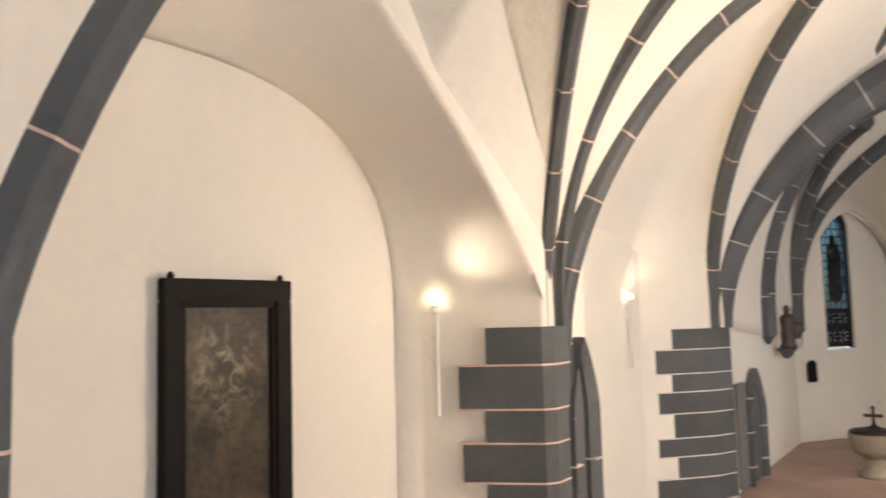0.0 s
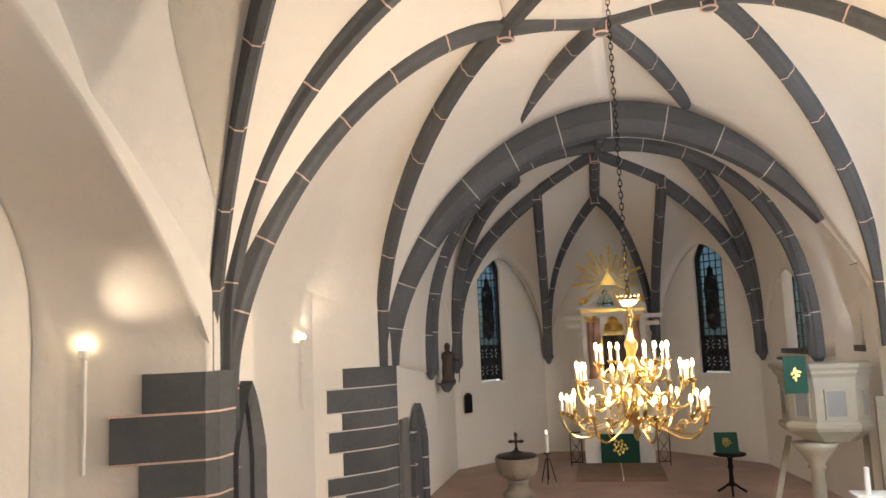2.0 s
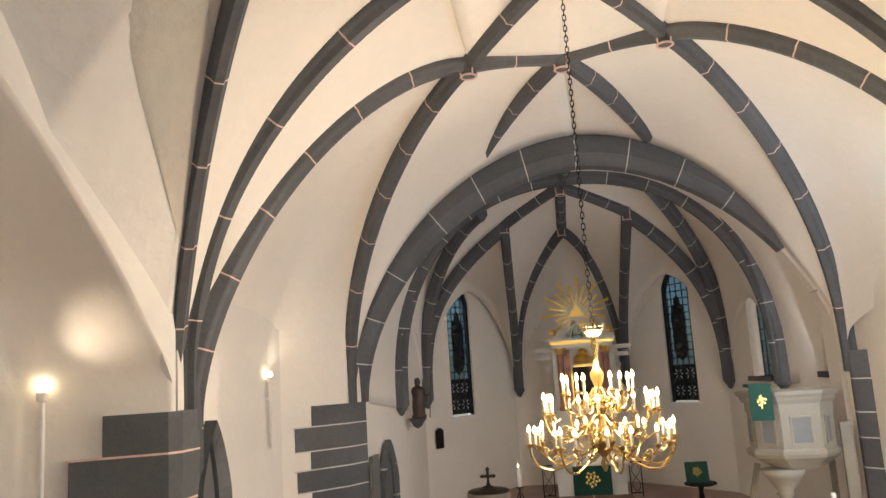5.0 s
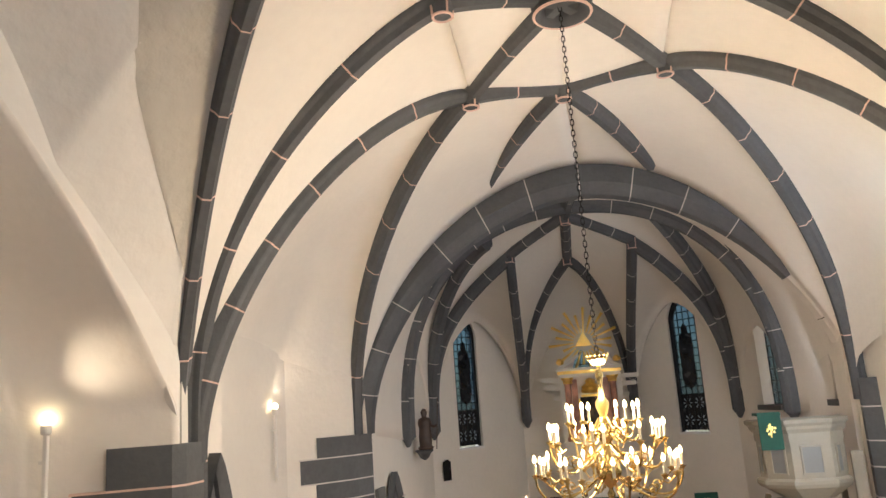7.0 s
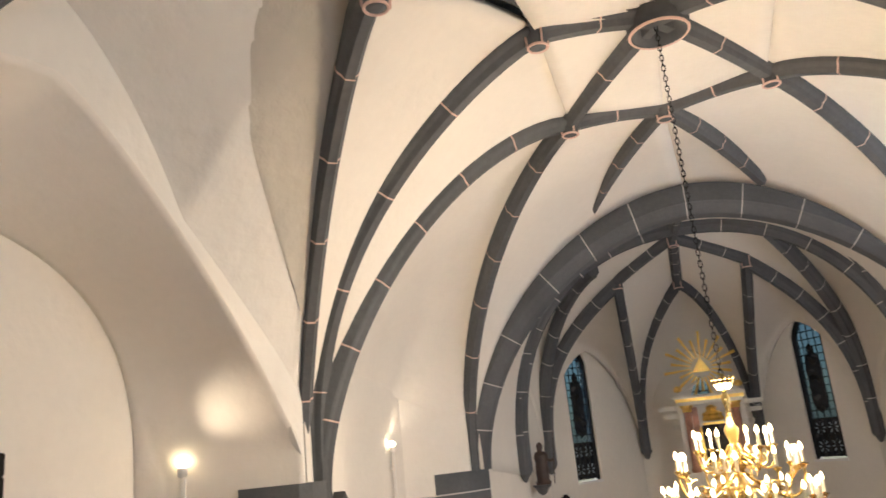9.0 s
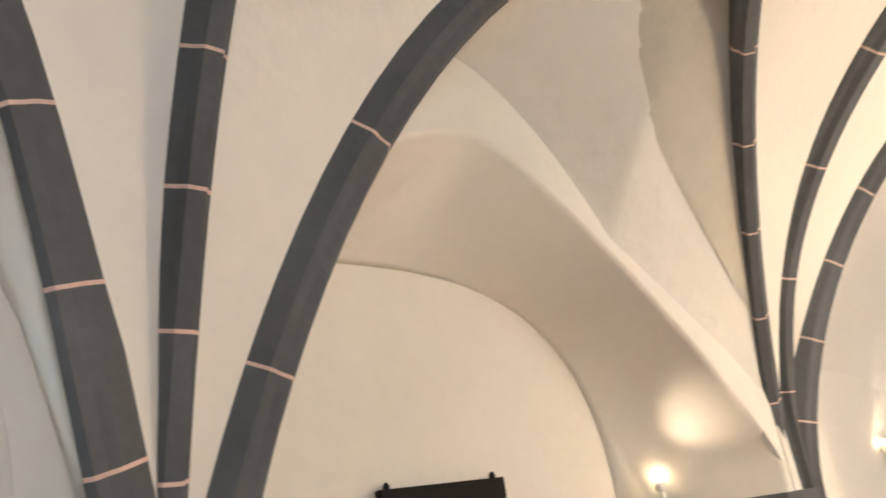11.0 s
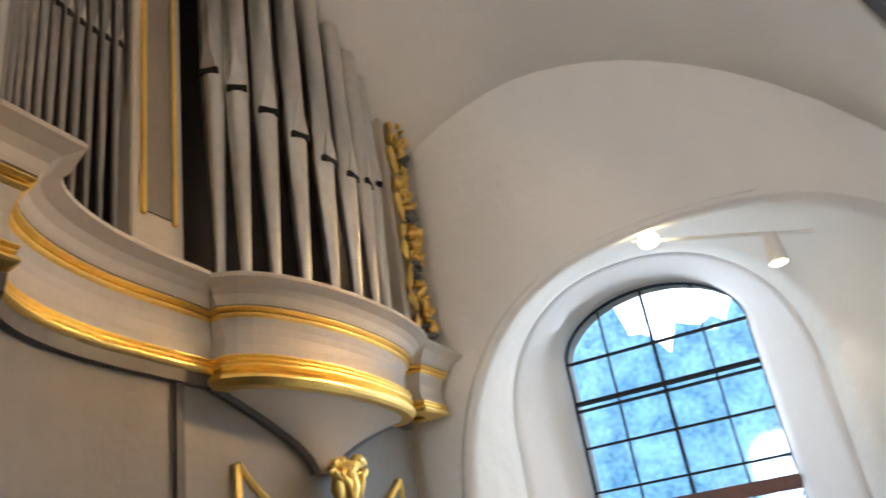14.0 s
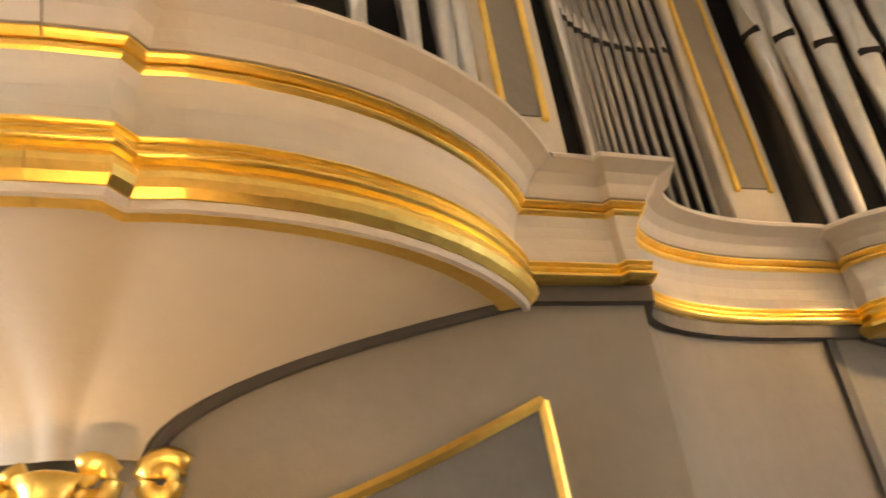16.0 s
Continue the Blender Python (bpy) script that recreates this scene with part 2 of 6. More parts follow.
def stone_rib(path, block, width=1.0, depth=1.0, profile=RIB, joint=MORTAR, side=None, first=0.0, label="grey painted stone vault rib with pale joints"):
    """A rib of separate stones with pale joints between them."""
    rib = thing("vault_rib", label, "vault rib", "structure")
    d = path[-1] - path[0]
    side = side or Vector((-d.y, d.x, 0)).normalized()
    prof = [(u * width, v * depth) for u, v in profile]
    total = sum((q - p).length for p, q in zip(path, path[1:]))
    n = max(1, round((total - first) / block))
    marks = ([0.0] if first else []) + [first + (total - first) * i / n for i in range(n + 1)]
    jv, jf = [], []
    for i, (a, b) in enumerate(zip(marks, marks[1:])):
        c = cut(path, a + 0.011, b - 0.011)
        if len(c) < 2:
            continue
        v, f = solid(sweep_profile(c, prof, frames=side))
        mesh_object("voussoir", v, f, STONE, rib)
        if i:
            c = cut(path, a - 0.0112, a + 0.0112)
            v, f = solid(sweep_profile(c, [(u * 1.015, v * 1.012) for u, v in prof], frames=side))
            jf += [tuple(k + len(jv) for k in g) for g in f]
            jv += v
    if jv:
        mesh_object("mortar_joints", jv, jf, joint, rib)["kind"] = "stuff"
    return rib


def loft(a, b, name, mat=PLASTER, bulge=0.0, n=10, parent=None, lunette=None, thick=0.1):
    """A web between two ribs that start at piers; lunette(u) lifts the first row to a wall arch."""
    rows = []
    k = len(a)
    for i in range(k):
        s = i / (k - 1)
        row = []
        for j in range(n + 1):
            u = j / n
            p = a[i].lerp(b[i], u)
            arc = 4 * u * (1 - u)
            p = p + Vector((0, 0, bulge * arc * s))
            if lunette:
                p.z = max(p.z, 0) + lunette(u, s)
            row.append(p)
        rows.append(row)
    return grid(rows, name, mat, parent, thick=thick)


def domed_cell(a, b, first, name, mat=PLASTER, n=30, strip=0.0):
    """A web that springs inwards from the line first(u) on the wall and meets the ribs at both sides."""
    rows = []
    mid0 = first(0.5)
    base = a[0].lerp(b[0], 0.5)
    end = a[-1].lerp(b[-1], 0.5)
    m = len(a)
    for i in range(m):
        s = i / (m - 1)
        want = Vector((mid0.x + (end.x - mid0.x) * s, 0, mid0.z + (end.z - mid0.z) * s ** 0.9))
        ruled_mid = a[i].lerp(b[i], 0.5)
        row = []
        for j in range(n + 1):
            u = j / n
            p = a[i].lerp(b[i], u)
            share = max(0.0, (first(u).z - a[0].lerp(b[0], u).z) / (mid0.z - base.z))
            p.x += share * (want.x - ruled_mid.x)
            p.z += share * (want.z - ruled_mid.z)
            if i == 0:
                p.x = first(u).x
            row.append(p)
        rows.append(row)
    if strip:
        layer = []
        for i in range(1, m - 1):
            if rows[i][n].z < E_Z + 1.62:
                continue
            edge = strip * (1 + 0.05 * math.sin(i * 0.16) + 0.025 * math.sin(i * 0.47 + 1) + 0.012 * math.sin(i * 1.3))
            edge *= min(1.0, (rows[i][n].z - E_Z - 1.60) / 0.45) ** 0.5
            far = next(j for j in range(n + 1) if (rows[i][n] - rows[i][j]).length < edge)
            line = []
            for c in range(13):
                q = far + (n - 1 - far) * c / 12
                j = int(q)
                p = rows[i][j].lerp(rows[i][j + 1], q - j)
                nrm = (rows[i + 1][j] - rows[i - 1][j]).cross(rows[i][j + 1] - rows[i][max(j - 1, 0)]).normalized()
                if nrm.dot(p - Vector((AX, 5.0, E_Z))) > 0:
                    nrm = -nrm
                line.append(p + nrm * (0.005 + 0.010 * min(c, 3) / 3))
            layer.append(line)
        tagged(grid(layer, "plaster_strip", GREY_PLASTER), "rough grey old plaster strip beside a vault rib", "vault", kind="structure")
    return grid(rows, name, mat)


def wall_cell(a, b, first, name, mat=PLASTER, n=26, hold=1.6):
    """A web between two ribs whose outer edge is the line first(u) on the wall."""
    rows = []
    k = len(a)
    for i in range(k):
        s = i / (k - 1)
        rows.append([a[i].lerp(b[i], j / n) + (first(j / n) - a[0].lerp(b[0], j / n)) * (1 - s) ** hold for j in range(n + 1)])
    return grid(rows, name, mat)


def resample(path, n):
    total = sum((q - p).length for p, q in zip(path, path[1:]))
    out = [path[0].copy()]
    for i in range(1, n):
        c = cut(path, 0, total * i / n)
        out.append(c[-1])
    return out + [path[-1].copy()]


def oval(u, e):
    """Height of an arch over -1..1 with squareness e."""
    return max(0.0, 1 - abs(u) ** e) ** (1 / e)


def arch_outline(cy, a, h, z0, e, foot, n=36):
    """(along, z) pairs of an opening: up one jamb, over the arch, down the other."""
    pts = [(cy - a, foot)]
    for i in range(n + 1):
        t = math.pi * (1 - i / n)
        c = math.cos(t)
        pts.append((cy + a * c, z0 + h * oval(c, e)))
    return pts + [(cy + a, foot)]

# ---------------------------------------------------------------- vault of the nave
NODE_A, NODE_B, NODE_D = V(-0.238, 2.34, 0.97), V(0.0622, 2.45, 1.0), V(-0.226, 1.735, 0.975)
NODE_A_S = V(0.38, 2.34, 0.997)
RING, NODE_X = V(0.072, 1.92, 1.04), V(-0.465, 1.24, 0.874)
CROSS_END, DIAG_END = V(-0.25, 0.335, 0.86), V(-0.25, -0.7, 0.92)


def flat_arc(a, b, sag=0.05, n=8):
    """A gently rising piece of rib between two nodes."""
    return [a.lerp(b, i / n) + Vector((0, 0, sag * 4 * (i / n) * (1 - i / n))) for i in range(n + 1)]


rib_qa = rise(V(-0.996, 1.965, -0.077), NODE_A, 1.62, 1.61)
rib_qd = rise(V(-0.998, 1.95, 0.0), NODE_D, 1.32, 2.24)
rib_pa = rise(V(-0.987, 3.431, -0.07), NODE_A, 1.53, 2.12)
rib_bd = rise(Vector((-4.357, 1.786, E_Z - 0.115)), Vector((-0.86, 7.79, E_Z + 4.72)), 3.68, 1.20)
rib_qx = rise(V(-1.043, 1.934, -0.02), NODE_X, 1.63, 1.39)
rib_c = rise(V(-0.969, 0.318, -0.059), CROSS_END, 4.05, 0.96)
rib_d = rise(Vector((-4.189, 1.404, E_Z - 0.467)), Vector((-1.257, -3.191, E_Z + 3.6)), 7.6, 0.60)
rib_feet = [(rib_bd, 1.2), (rib_c, 1.2), (rib_d, 1.2)]
for path, drop in rib_feet:
    path.insert(0, path[0] - Vector((0, 0, drop)))
rib_w = [Vector((p.x, -3.1 - p.y if p.y < 5 else p.y, p.z)) for p in rib_d]
ring_a, ring_d = flat_arc(NODE_A, RING), flat_arc(NODE_D, RING)
a_b = flat_arc(NODE_A, NODE_B)
# the southern ribs of the eastern bay lie a little higher
SOUTH = {id(rib_qa): rise(V(1.109, 1.949, -0.019), NODE_A_S, 1.48, 1.96), id(rib_pa): rise(V(1.135, 3.399, -0.05), NODE_A_S, 1.48, 2.27),
         id(ring_a): flat_arc(NODE_A_S, RING), id(a_b): flat_arc(NODE_A_S, NODE_B)}


def south(path):
    return SOUTH.get(id(path)) or [mirrored(p) for p in path]


short_end = Vector((-1.36, 15.2, E_Z + 4.36))
b_short = flat_arc(NODE_B, short_end, 0.10)
half = [(rib_qa, 0.95, 0.95), (rib_qd, 1.25, 1.08), (rib_pa, 1.2, 0.95), (rib_bd, 1.55, 0.96), (rib_qx, 1.0, 0.8),
        (rib_c, 0.80, 0.88), (rib_d, 0.88, 0.54), (ring_a, 1.0, 0.95), (ring_d, 1.0, 1.0), (a_b, 0.75, 0.9), (b_short, 1.0, 0.95)]
FEET = {id(rib_qx): 2.2, id(rib_qa): 2.0, id(rib_qd): 0.5, id(rib_pa): 0.2}


def footed(path, drop):
    return [path[0] - Vector((0, 0, drop))] + path if drop else path


NEAR = [(u, v + 0.05) for u, v in RIB]
for path, block, width in half:
    prof = NEAR if path in (rib_bd, rib_c, rib_d) else RIB
    stone_rib(footed(path, FEET.get(id(path))), block, width, profile=prof, first=0.34 if path is rib_c else 0.62 if path is rib_bd else 0.42 if path is rib_d else 0.0)
    stone_rib(footed(south(path), FEET.get(id(path))), block, width, profile=prof, first=0.34 if path is rib_c else 0.62 if path is rib_bd else 0.42 if path is rib_d else 0.0)


def node_stone(p, r=0.14, h=0.26):
    bm = lathe(bmesh.new(), [(r * 0.9, h * 0.7), (r, 0.1), (r * 0.8, -h * 0.55), (r * 0.45, -h * 0.62)], p, 10)
    ob = part("vault_boss", bm, STONE)
    tagged(ob, "grey stone boss where vault ribs meet", "vault boss", kind="structure")
    bm = bmesh.new()
    for k in range(4):
        a = k * math.pi / 2 + 0.6
        tube(bm, [p + Vector((math.cos(a) * r * 1.05, math.sin(a) * r * 1.05, 0.12)), p + Vector((math.cos(a) * r * 0.9, math.sin(a) * r * 0.9, -h * 0.56))], 0.014, 6)
    tube(bm, [p + Vector((math.cos(a) * r * 0.80, math.sin(a) * r * 0.80, -h * 0.57)) for a in [i * math.pi / 8 for i in range(17)]], 0.016, 6)
    part("joint_line", bm, MORTAR, ob, "orange pink painted joint")


for p in (NODE_A, NODE_A_S, NODE_B, NODE_D, NODE_X, mirrored(NODE_D), mirrored(NODE_X)):
    node_stone(p)
bm = lathe(bmesh.new(), [(0.36, 0.30), (0.37, -0.05), (0.36, -0.17), (0.335, -0.195), (0.30, -0.19), (0.24, -0.06), (0.20, 0.12), (0.19, 0.30)], RING, 40)
ring_boss = part("ring_boss", bm, STONE, smooth=True)
tagged(ring_boss, "round open stone ring at the crown of the vault", "vault boss", kind="structure")
bm = bmesh.new()
tube(bm, [RING + Vector((0.345 * math.cos(a), 0.345 * math.sin(a), -0.186)) for a in [i * math.pi / 20 for i in range(41)]], 0.02, 6)
part("painted_rim", bm, MORTAR, ring_boss, "orange pink painted rim")

# webs of the nave vault; each pair once and once mirrored


def lift(path, d=0.12):
    return [p + Vector((0, 0, d)) for p in path]


def web_pair(a, b, rise_b=0.12, **kw):
    for f in (lambda path: path, south):
        ob = loft(lift(f(a)), lift(f(b), rise_b), "vault_web", **kw)
        tagged(ob, "cream plastered vault web between grey ribs", "vault", kind="structure")


web_pair(rib_qd, rib_qa, bulge=0.10)
web_pair(rib_qx, rib_qd, bulge=0.12)
web_pair(rib_bd[1:], rib_c[1:], bulge=0.12)
web_pair(rib_c[1:], rib_d[1:], bulge=0.12, mat=OLD_PLASTER)
web_pair(ring_d, ring_a, bulge=0.03)
web_pair(ring_a, flat_arc(NODE_B, RING, 0.02), 0.07, bulge=0.03)

cell = lambda h, e: (lambda u, s: h * oval(2 * u - 1, e) * (1 - s) ** 1.6)


# cells towards the outer wall, each with its line on the wall
def wall_pair(a, b, first, mat, hold=1.6, domed=False, strip=0.0, first_south=None):
    for f, g in ((lambda path: path, lambda p: p), (south, mirrored)):
        ra, rb, line = lift(resample(f(a), 84 if strip else 28)), lift(resample(f(b), 84 if strip else 28)), lambda u: g((first_south or first if g is mirrored else first)(u))
        ob = domed_cell(ra, rb, line, "vault_web", mat, n=110 if strip else 30, strip=strip) if domed else wall_cell(ra, rb, line, "vault_web", mat, hold=hold)
        tagged(ob, "cream plastered vault web rising from the nave wall", "vault", kind="structure")


def wall_line(x, y0, y1, height):
    """A line on the wall x from y0 to y1 whose height over the eye is height(y)."""
    return lambda u: Vector((x, y0 + (y1 - y0) * u, E_Z + height(y0 + (y1 - y0) * u)))


recess_top = lambda y: 3.27 * (oval(min(1, (y - 4.5) / 3.87), 1.20) if y > 4.5 else oval(min(1, (4.5 - y) / 3.1), 1.7))
lun_1 = lambda y: max(4.02 * oval(min(1, abs(y - 4.3) / 2.5), 1.6), recess_top(y) + 0.02, -0.1)
lun_2 = lambda y: max(3.18 * oval(min(1, abs(y + 1.5) / 2.5), 1.8), -0.2)
hb = cut(rib_bd, 0, sum((q - p).length for p, q in zip(rib_bd, rib_bd[1:])) * 0.80)
def bay_line(back, height):
    """A wall line that starts at the rib feet and swings back to the wall of a bay."""
    return lambda u: Vector((-4.5 - (back - 4.5) * min(1.0, min(u, 1 - u) / 0.2), 8.75 + 6.55 * u, E_Z + height * oval(2 * u - 1, 2.0)))


wall_pair(rib_qa, rib_pa, bay_line(5.47, 1.3), PLASTER, 1.5, first_south=bay_line(4.74, 0.9))
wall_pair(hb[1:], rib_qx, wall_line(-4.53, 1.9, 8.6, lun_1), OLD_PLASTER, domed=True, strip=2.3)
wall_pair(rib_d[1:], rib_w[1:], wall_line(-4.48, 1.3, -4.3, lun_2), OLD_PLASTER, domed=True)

# crown strip over the gallery
crown = [V(-0.25, -1.2, 0.94), V(-0.25, -0.7, 0.935), V(-0.25, 0.36, 0.915), NODE_X + Vector((0.9, -0.6, 0.25)), NODE_D + Vector((0, 0, 0.07)), RING + Vector((-0.02, 0, 0.08))]
rows = [[p.lerp(mirrored(p), u / 8) + Vector((0, 0, 0.16 * 4 * (u / 8) * (1 - u / 8))) for u in range(9)] for p in crown]
tagged(grid(rows, "vault_crown", PLASTER, thick=0.1), "cream plastered crown of the vault", "vault", kind="structure")

# ---------------------------------------------------------------- chancel arch
ARCH_Y = 15.55


def arch_line(a, h, y, n=44, e=2.0, cx=0.40, z0=-0.25):
    return [Vector((cx - a * math.cos(math.pi * i / n), y, E_Z + z0 + (h - z0) * oval(math.cos(math.pi * i / n), e))) for i in range(n + 1)]


arch_in = arch_line(4.75, 4.09, ARCH_Y, e=1.8, cx=0.50, z0=-0.5)
arch_out = []
for i, p in enumerate(arch_in):
    d = Vector((p.x - 0.5, 0, (p.z - E_Z) * 1.1 + 0.55)).normalized()
    c = -math.cos(math.pi * i / 44)
    width = 0.63 - 0.40 * abs(c) ** 2.2 if c < 0 else 0.63 - 0.60 * min(1.0, c / 0.82) ** 2.2
    arch_out.append(p + d * width)
chancel_arch = thing("chancel_arch", "broad chamfered grey stone chancel arch with pale joints", "arch", "structure")
back = 0.75
cuts = [round(i * 44 / 14) for i in range(15)]
jv, jf = [], []
for a, b in zip(cuts, cuts[1:]):
    rings = []
    for i in range(a, b + 1):
        pin, pout = arch_in[i], arch_out[i]
        d = (pout - pin).normalized()
        along = (arch_in[min(i + 1, 44)] - arch_in[max(i - 1, 0)]).normalized()
        off = along * (0.011 if i == a else -0.011 if i == b else 0)
        y = Vector((0, 1, 0))
        rings.append([q + off for q in (pout + d * 0.1, pout + d * 0.1 + y * back, pin + y * back + d * 0.05, pin + y * (back - 0.18), pin + y * 0.22, pin + d * 0.04 + y * 0.16, pin + d * 0.16 + y * 0.04, pin + d * 0.22)])
    v, f = solid(rings)
    mesh_object("voussoir", v, f, PLASTER if a >= 34 else STONE, chancel_arch, label="plastered foot of the arch" if a >= 34 else "")
for i in [c for c in cuts[1:-1] if c < 36]:
    pin, pout = arch_in[i], arch_out[i]
    d = (pout - pin).normalized()
    along = (arch_in[i + 1] - arch_in[i - 1]).normalized()
    y = Vector((0, 1, 0))
    rings = [[q + along * o - y * 0.003 - d * 0.003 for q in (pout + d * 0.1, pout + d * 0.1 + y * back, pin + y * back + d * 0.05, pin + y * (back - 0.18), pin + y * 0.22, pin + d * 0.04 + y * 0.16, pin + d * 0.16 + y * 0.04, pin + d * 0.22)] for o in (-0.0115, 0.0115)]
    v, f = solid(rings)
    jf += [tuple(k + len(jv) for k in g) for g in f]
    jv += v
mesh_object("mortar_joints", jv, jf, MORTAR_GREY, chancel_arch)["kind"] = "stuff"

# web between the eastern ribs and the chancel arch
for f, g in ((lambda path: path, lambda p: p), (south, mirrored)):
    east = lift(resample(f(rib_pa) + f(a_b)[1:], 30), 0.06)
    edge = resample([p + Vector((0, -0.05, 0.0)) for p in (arch_out[:23] if f is not south else arch_out[22:][::-1])], 30)
    edge[0] = edge[0] + Vector((0, -0.02, -0.05))
    rows = [[a.lerp(b, u / 10) + Vector((0, 0, 0.10 * 4 * (u / 10) * (1 - u / 10))) for u in range(11)] for a, b in zip(east, edge)]
    tagged(grid(rows, "vault_web", PLASTER, thick=0.08), "cream plastered vault web above the chancel arch", "vault", kind="structure")

# ---------------------------------------------------------------- walls of the nave
TOP = E_Z + 4.9


def arch_wall(name, x, outline, y0, y1, z0, z1, mat, thick, label, sgn=-1):
    """A wall in the plane x with an opening that goes through it."""
    n = len(outline)
    outer = []
    cy = (outline[0][0] + outline[-1][0]) / 2
    for i, (y, z) in enumerate(outline):
        t = i / (n - 1)
        if t < 0.12:
            outer.append((y0, z0 + (z1 - z0) * t / 0.12))
        elif t > 0.88:
            outer.append((y1, z0 + (z1 - z0) * (1 - t) / 0.12))
        else:
            outer.append((y0 + (y1 - y0) * (t - 0.12) / 0.76, z1))
    rows = []
    for k, dx in ((0, thick * sgn), (1, thick * sgn), (1, 0), (0, 0)):
        rows.append([(x + dx, *(outer[i] if k else outline[i])) for i in range(n)])
    rows.append(rows[0])
    ob = grid(rows, name, mat, smooth=False)
    return tagged(ob, label, "wall", kind="structure")


def splay(name, xa, outline_a, xb, outline_b, mat, label, face=None):
    """The slanting reveal between two outlines in two planes; face(x) is the line of a pier front in its lower part."""
    rows = []
    n = 20 if face else 6
    for k in range(n + 1):
        t = k / n
        row = []
        for a, b in zip(outline_a, outline_b):
            x, y, z = xa + (xb - xa) * t, a[0] + (b[0] - a[0]) * t, a[1] + (b[1] - a[1]) * t
            if face and a[0] > 6 and z < E_Z + 0.6 and k < n:
                w = min(1.0, (E_Z + 0.6 - z) / 0.7)
                y += w * w * (3 - 2 * w) * max(0.0, face(x) - y)
            row.append((x, y, z))
        rows.append(row)
    ob = grid(rows, name, mat, thick=0.06)
    return tagged(ob, label, "reveal", kind="structure")


# bay with the painting: a deep recess
NX = -4.5
open_1 = [(1.4, 0.0)] + [(y, E_Z + recess_top(y)) for y in [4.5 - (3.1 if i < 18 else 3.87) * math.cos(math.pi * i / 36) for i in range(37)]] + [(8.37, 0.0)]
niche_1 = arch_outline(4.28, 3.05, 2.49, E_Z + 0.0, 2.5, 0.0)
arch_wall("wall_north_middle", NX, open_1, 0.95, 8.4, 0.0, TOP, OLD_PLASTER, 0.08, "cream plastered wall over the deep recess with the painting")
def with_jamb(pts, n=14):
    """The outline with more points along its last jamb."""
    (ya, za), (yb, zb) = pts[-2], pts[-1]
    return pts[:-1] + [(ya + (yb - ya) * i / n, za + (zb - za) * i / n) for i in range(1, n + 1)]


splay("recess_reveal", NX, with_jamb(open_1), -6.05, with_jamb(niche_1), PLASTER, "smooth cream splayed soffit of the deep recess", lambda x: 8.39 + (x + 4.47) * 0.465)
bm = box(bmesh.new(), (-6.40, 0.9, 0.0), (-6.05, 8.2, 7.4))
tagged(part("wall_recess", bm, PLASTER), "warm cream plastered back wall of the recess", "wall", kind="structure")

# eastern bay: flat wall with two wall lamps
bm = box(bmesh.new(), (-5.95, 9.0, 0.0), (-5.45, 15.6, TOP))
tagged(part("wall_north_east", bm, PLASTER), "cream plastered nave wall beside the chancel arch", "wall", kind="structure")

# window bay over the gallery
WX = -4.45
open_2 = arch_outline(-0.8, 1.62, 1.84, E_Z - 0.02, 2.6, 2.2)
reveal_2 = arch_outline(-1.28, 1.07, 1.08, E_Z + 0.9, 2.2, 2.2)
pane_2 = arch_outline(-1.285, 0.715, 0.46, E_Z + 1.43, 2.0, 2.2)
arch_wall("wall_north_west", WX, open_2, -4.6, 1.9, 0.0, TOP, OLD_PLASTER, 0.08, "uneven pale plastered wall above the gallery window")
splay("window_recess", WX, open_2, -5.3, reveal_2, OLD_PLASTER, "cracked pale plaster of the window recess")
splay("window_reveal", -5.3, reveal_2, -5.75, pane_2, REVEAL, "white painted splayed window reveal")
bm = box(bmesh.new(), (-5.95, -2.6, 2.3), (-4.5, 0.95, 2.75))
tagged(part("window_sill", bm, REVEAL), "white plastered sill under the gallery window", "window sill", kind="structure")
arch_wall("wall_window_back", -5.78, pane_2, -4.6, 1.9, 2.2, TOP, OLD_PLASTER, 0.25, "outer wall round the gallery window")

# southern side, hardly seen: mirrored walls with the same windows
SX = 2 * AX
s_open = arch_outline(11.6, 1.2, 1.3, E_Z + 0.6, 2.0, E_Z - 1.2)
arch_wall("wall_south_middle", SX + 4.7, s_open, 1.25, 15.6, 0.0, TOP, PLASTER, 0.5, "pale plastered south wall of the nave", sgn=1)
s_open2 = arch_outline(-1.03, 1.07, 1.43, E_Z + 0.55, 2.0, 2.9)
arch_wall("wall_south_west", SX + 4.6, s_open2, -4.6, 1.9, 0.0, TOP, OLD_PLASTER, 0.5, "pale plastered south wall over the gallery", sgn=1)
bm = box(bmesh.new(), (-6.2, -5.0, 0.0), (6.6, -4.6, TOP))
tagged(part("wall_west", bm, PLASTER), "plastered west wall behind the organ", "wall", kind="structure")
bm = box(bmesh.new(), (-6.4, -5.0, TOP), (6.9, 27.0, TOP + 0.25))
tagged(part("ceiling", bm, PLASTER), "plain loft slab above the vaults", "ceiling", kind="structure")
bm = box(bmesh.new(), (-6.4, -5.2, -0.25), (6.9, 27.0, 0.0))
tagged(part("floor", bm, FLOOR), "red sandstone nave floor", "floor", kind="structure")
bm = box(bmesh.new(), (-5.7, -4.6, E_Z - 1.85), (5.6, 0.75, E_Z - 1.65))
tagged(part("gallery_floor", bm, WOOD_DARK), "dark boarded organ gallery floor", "floor", kind="structure")
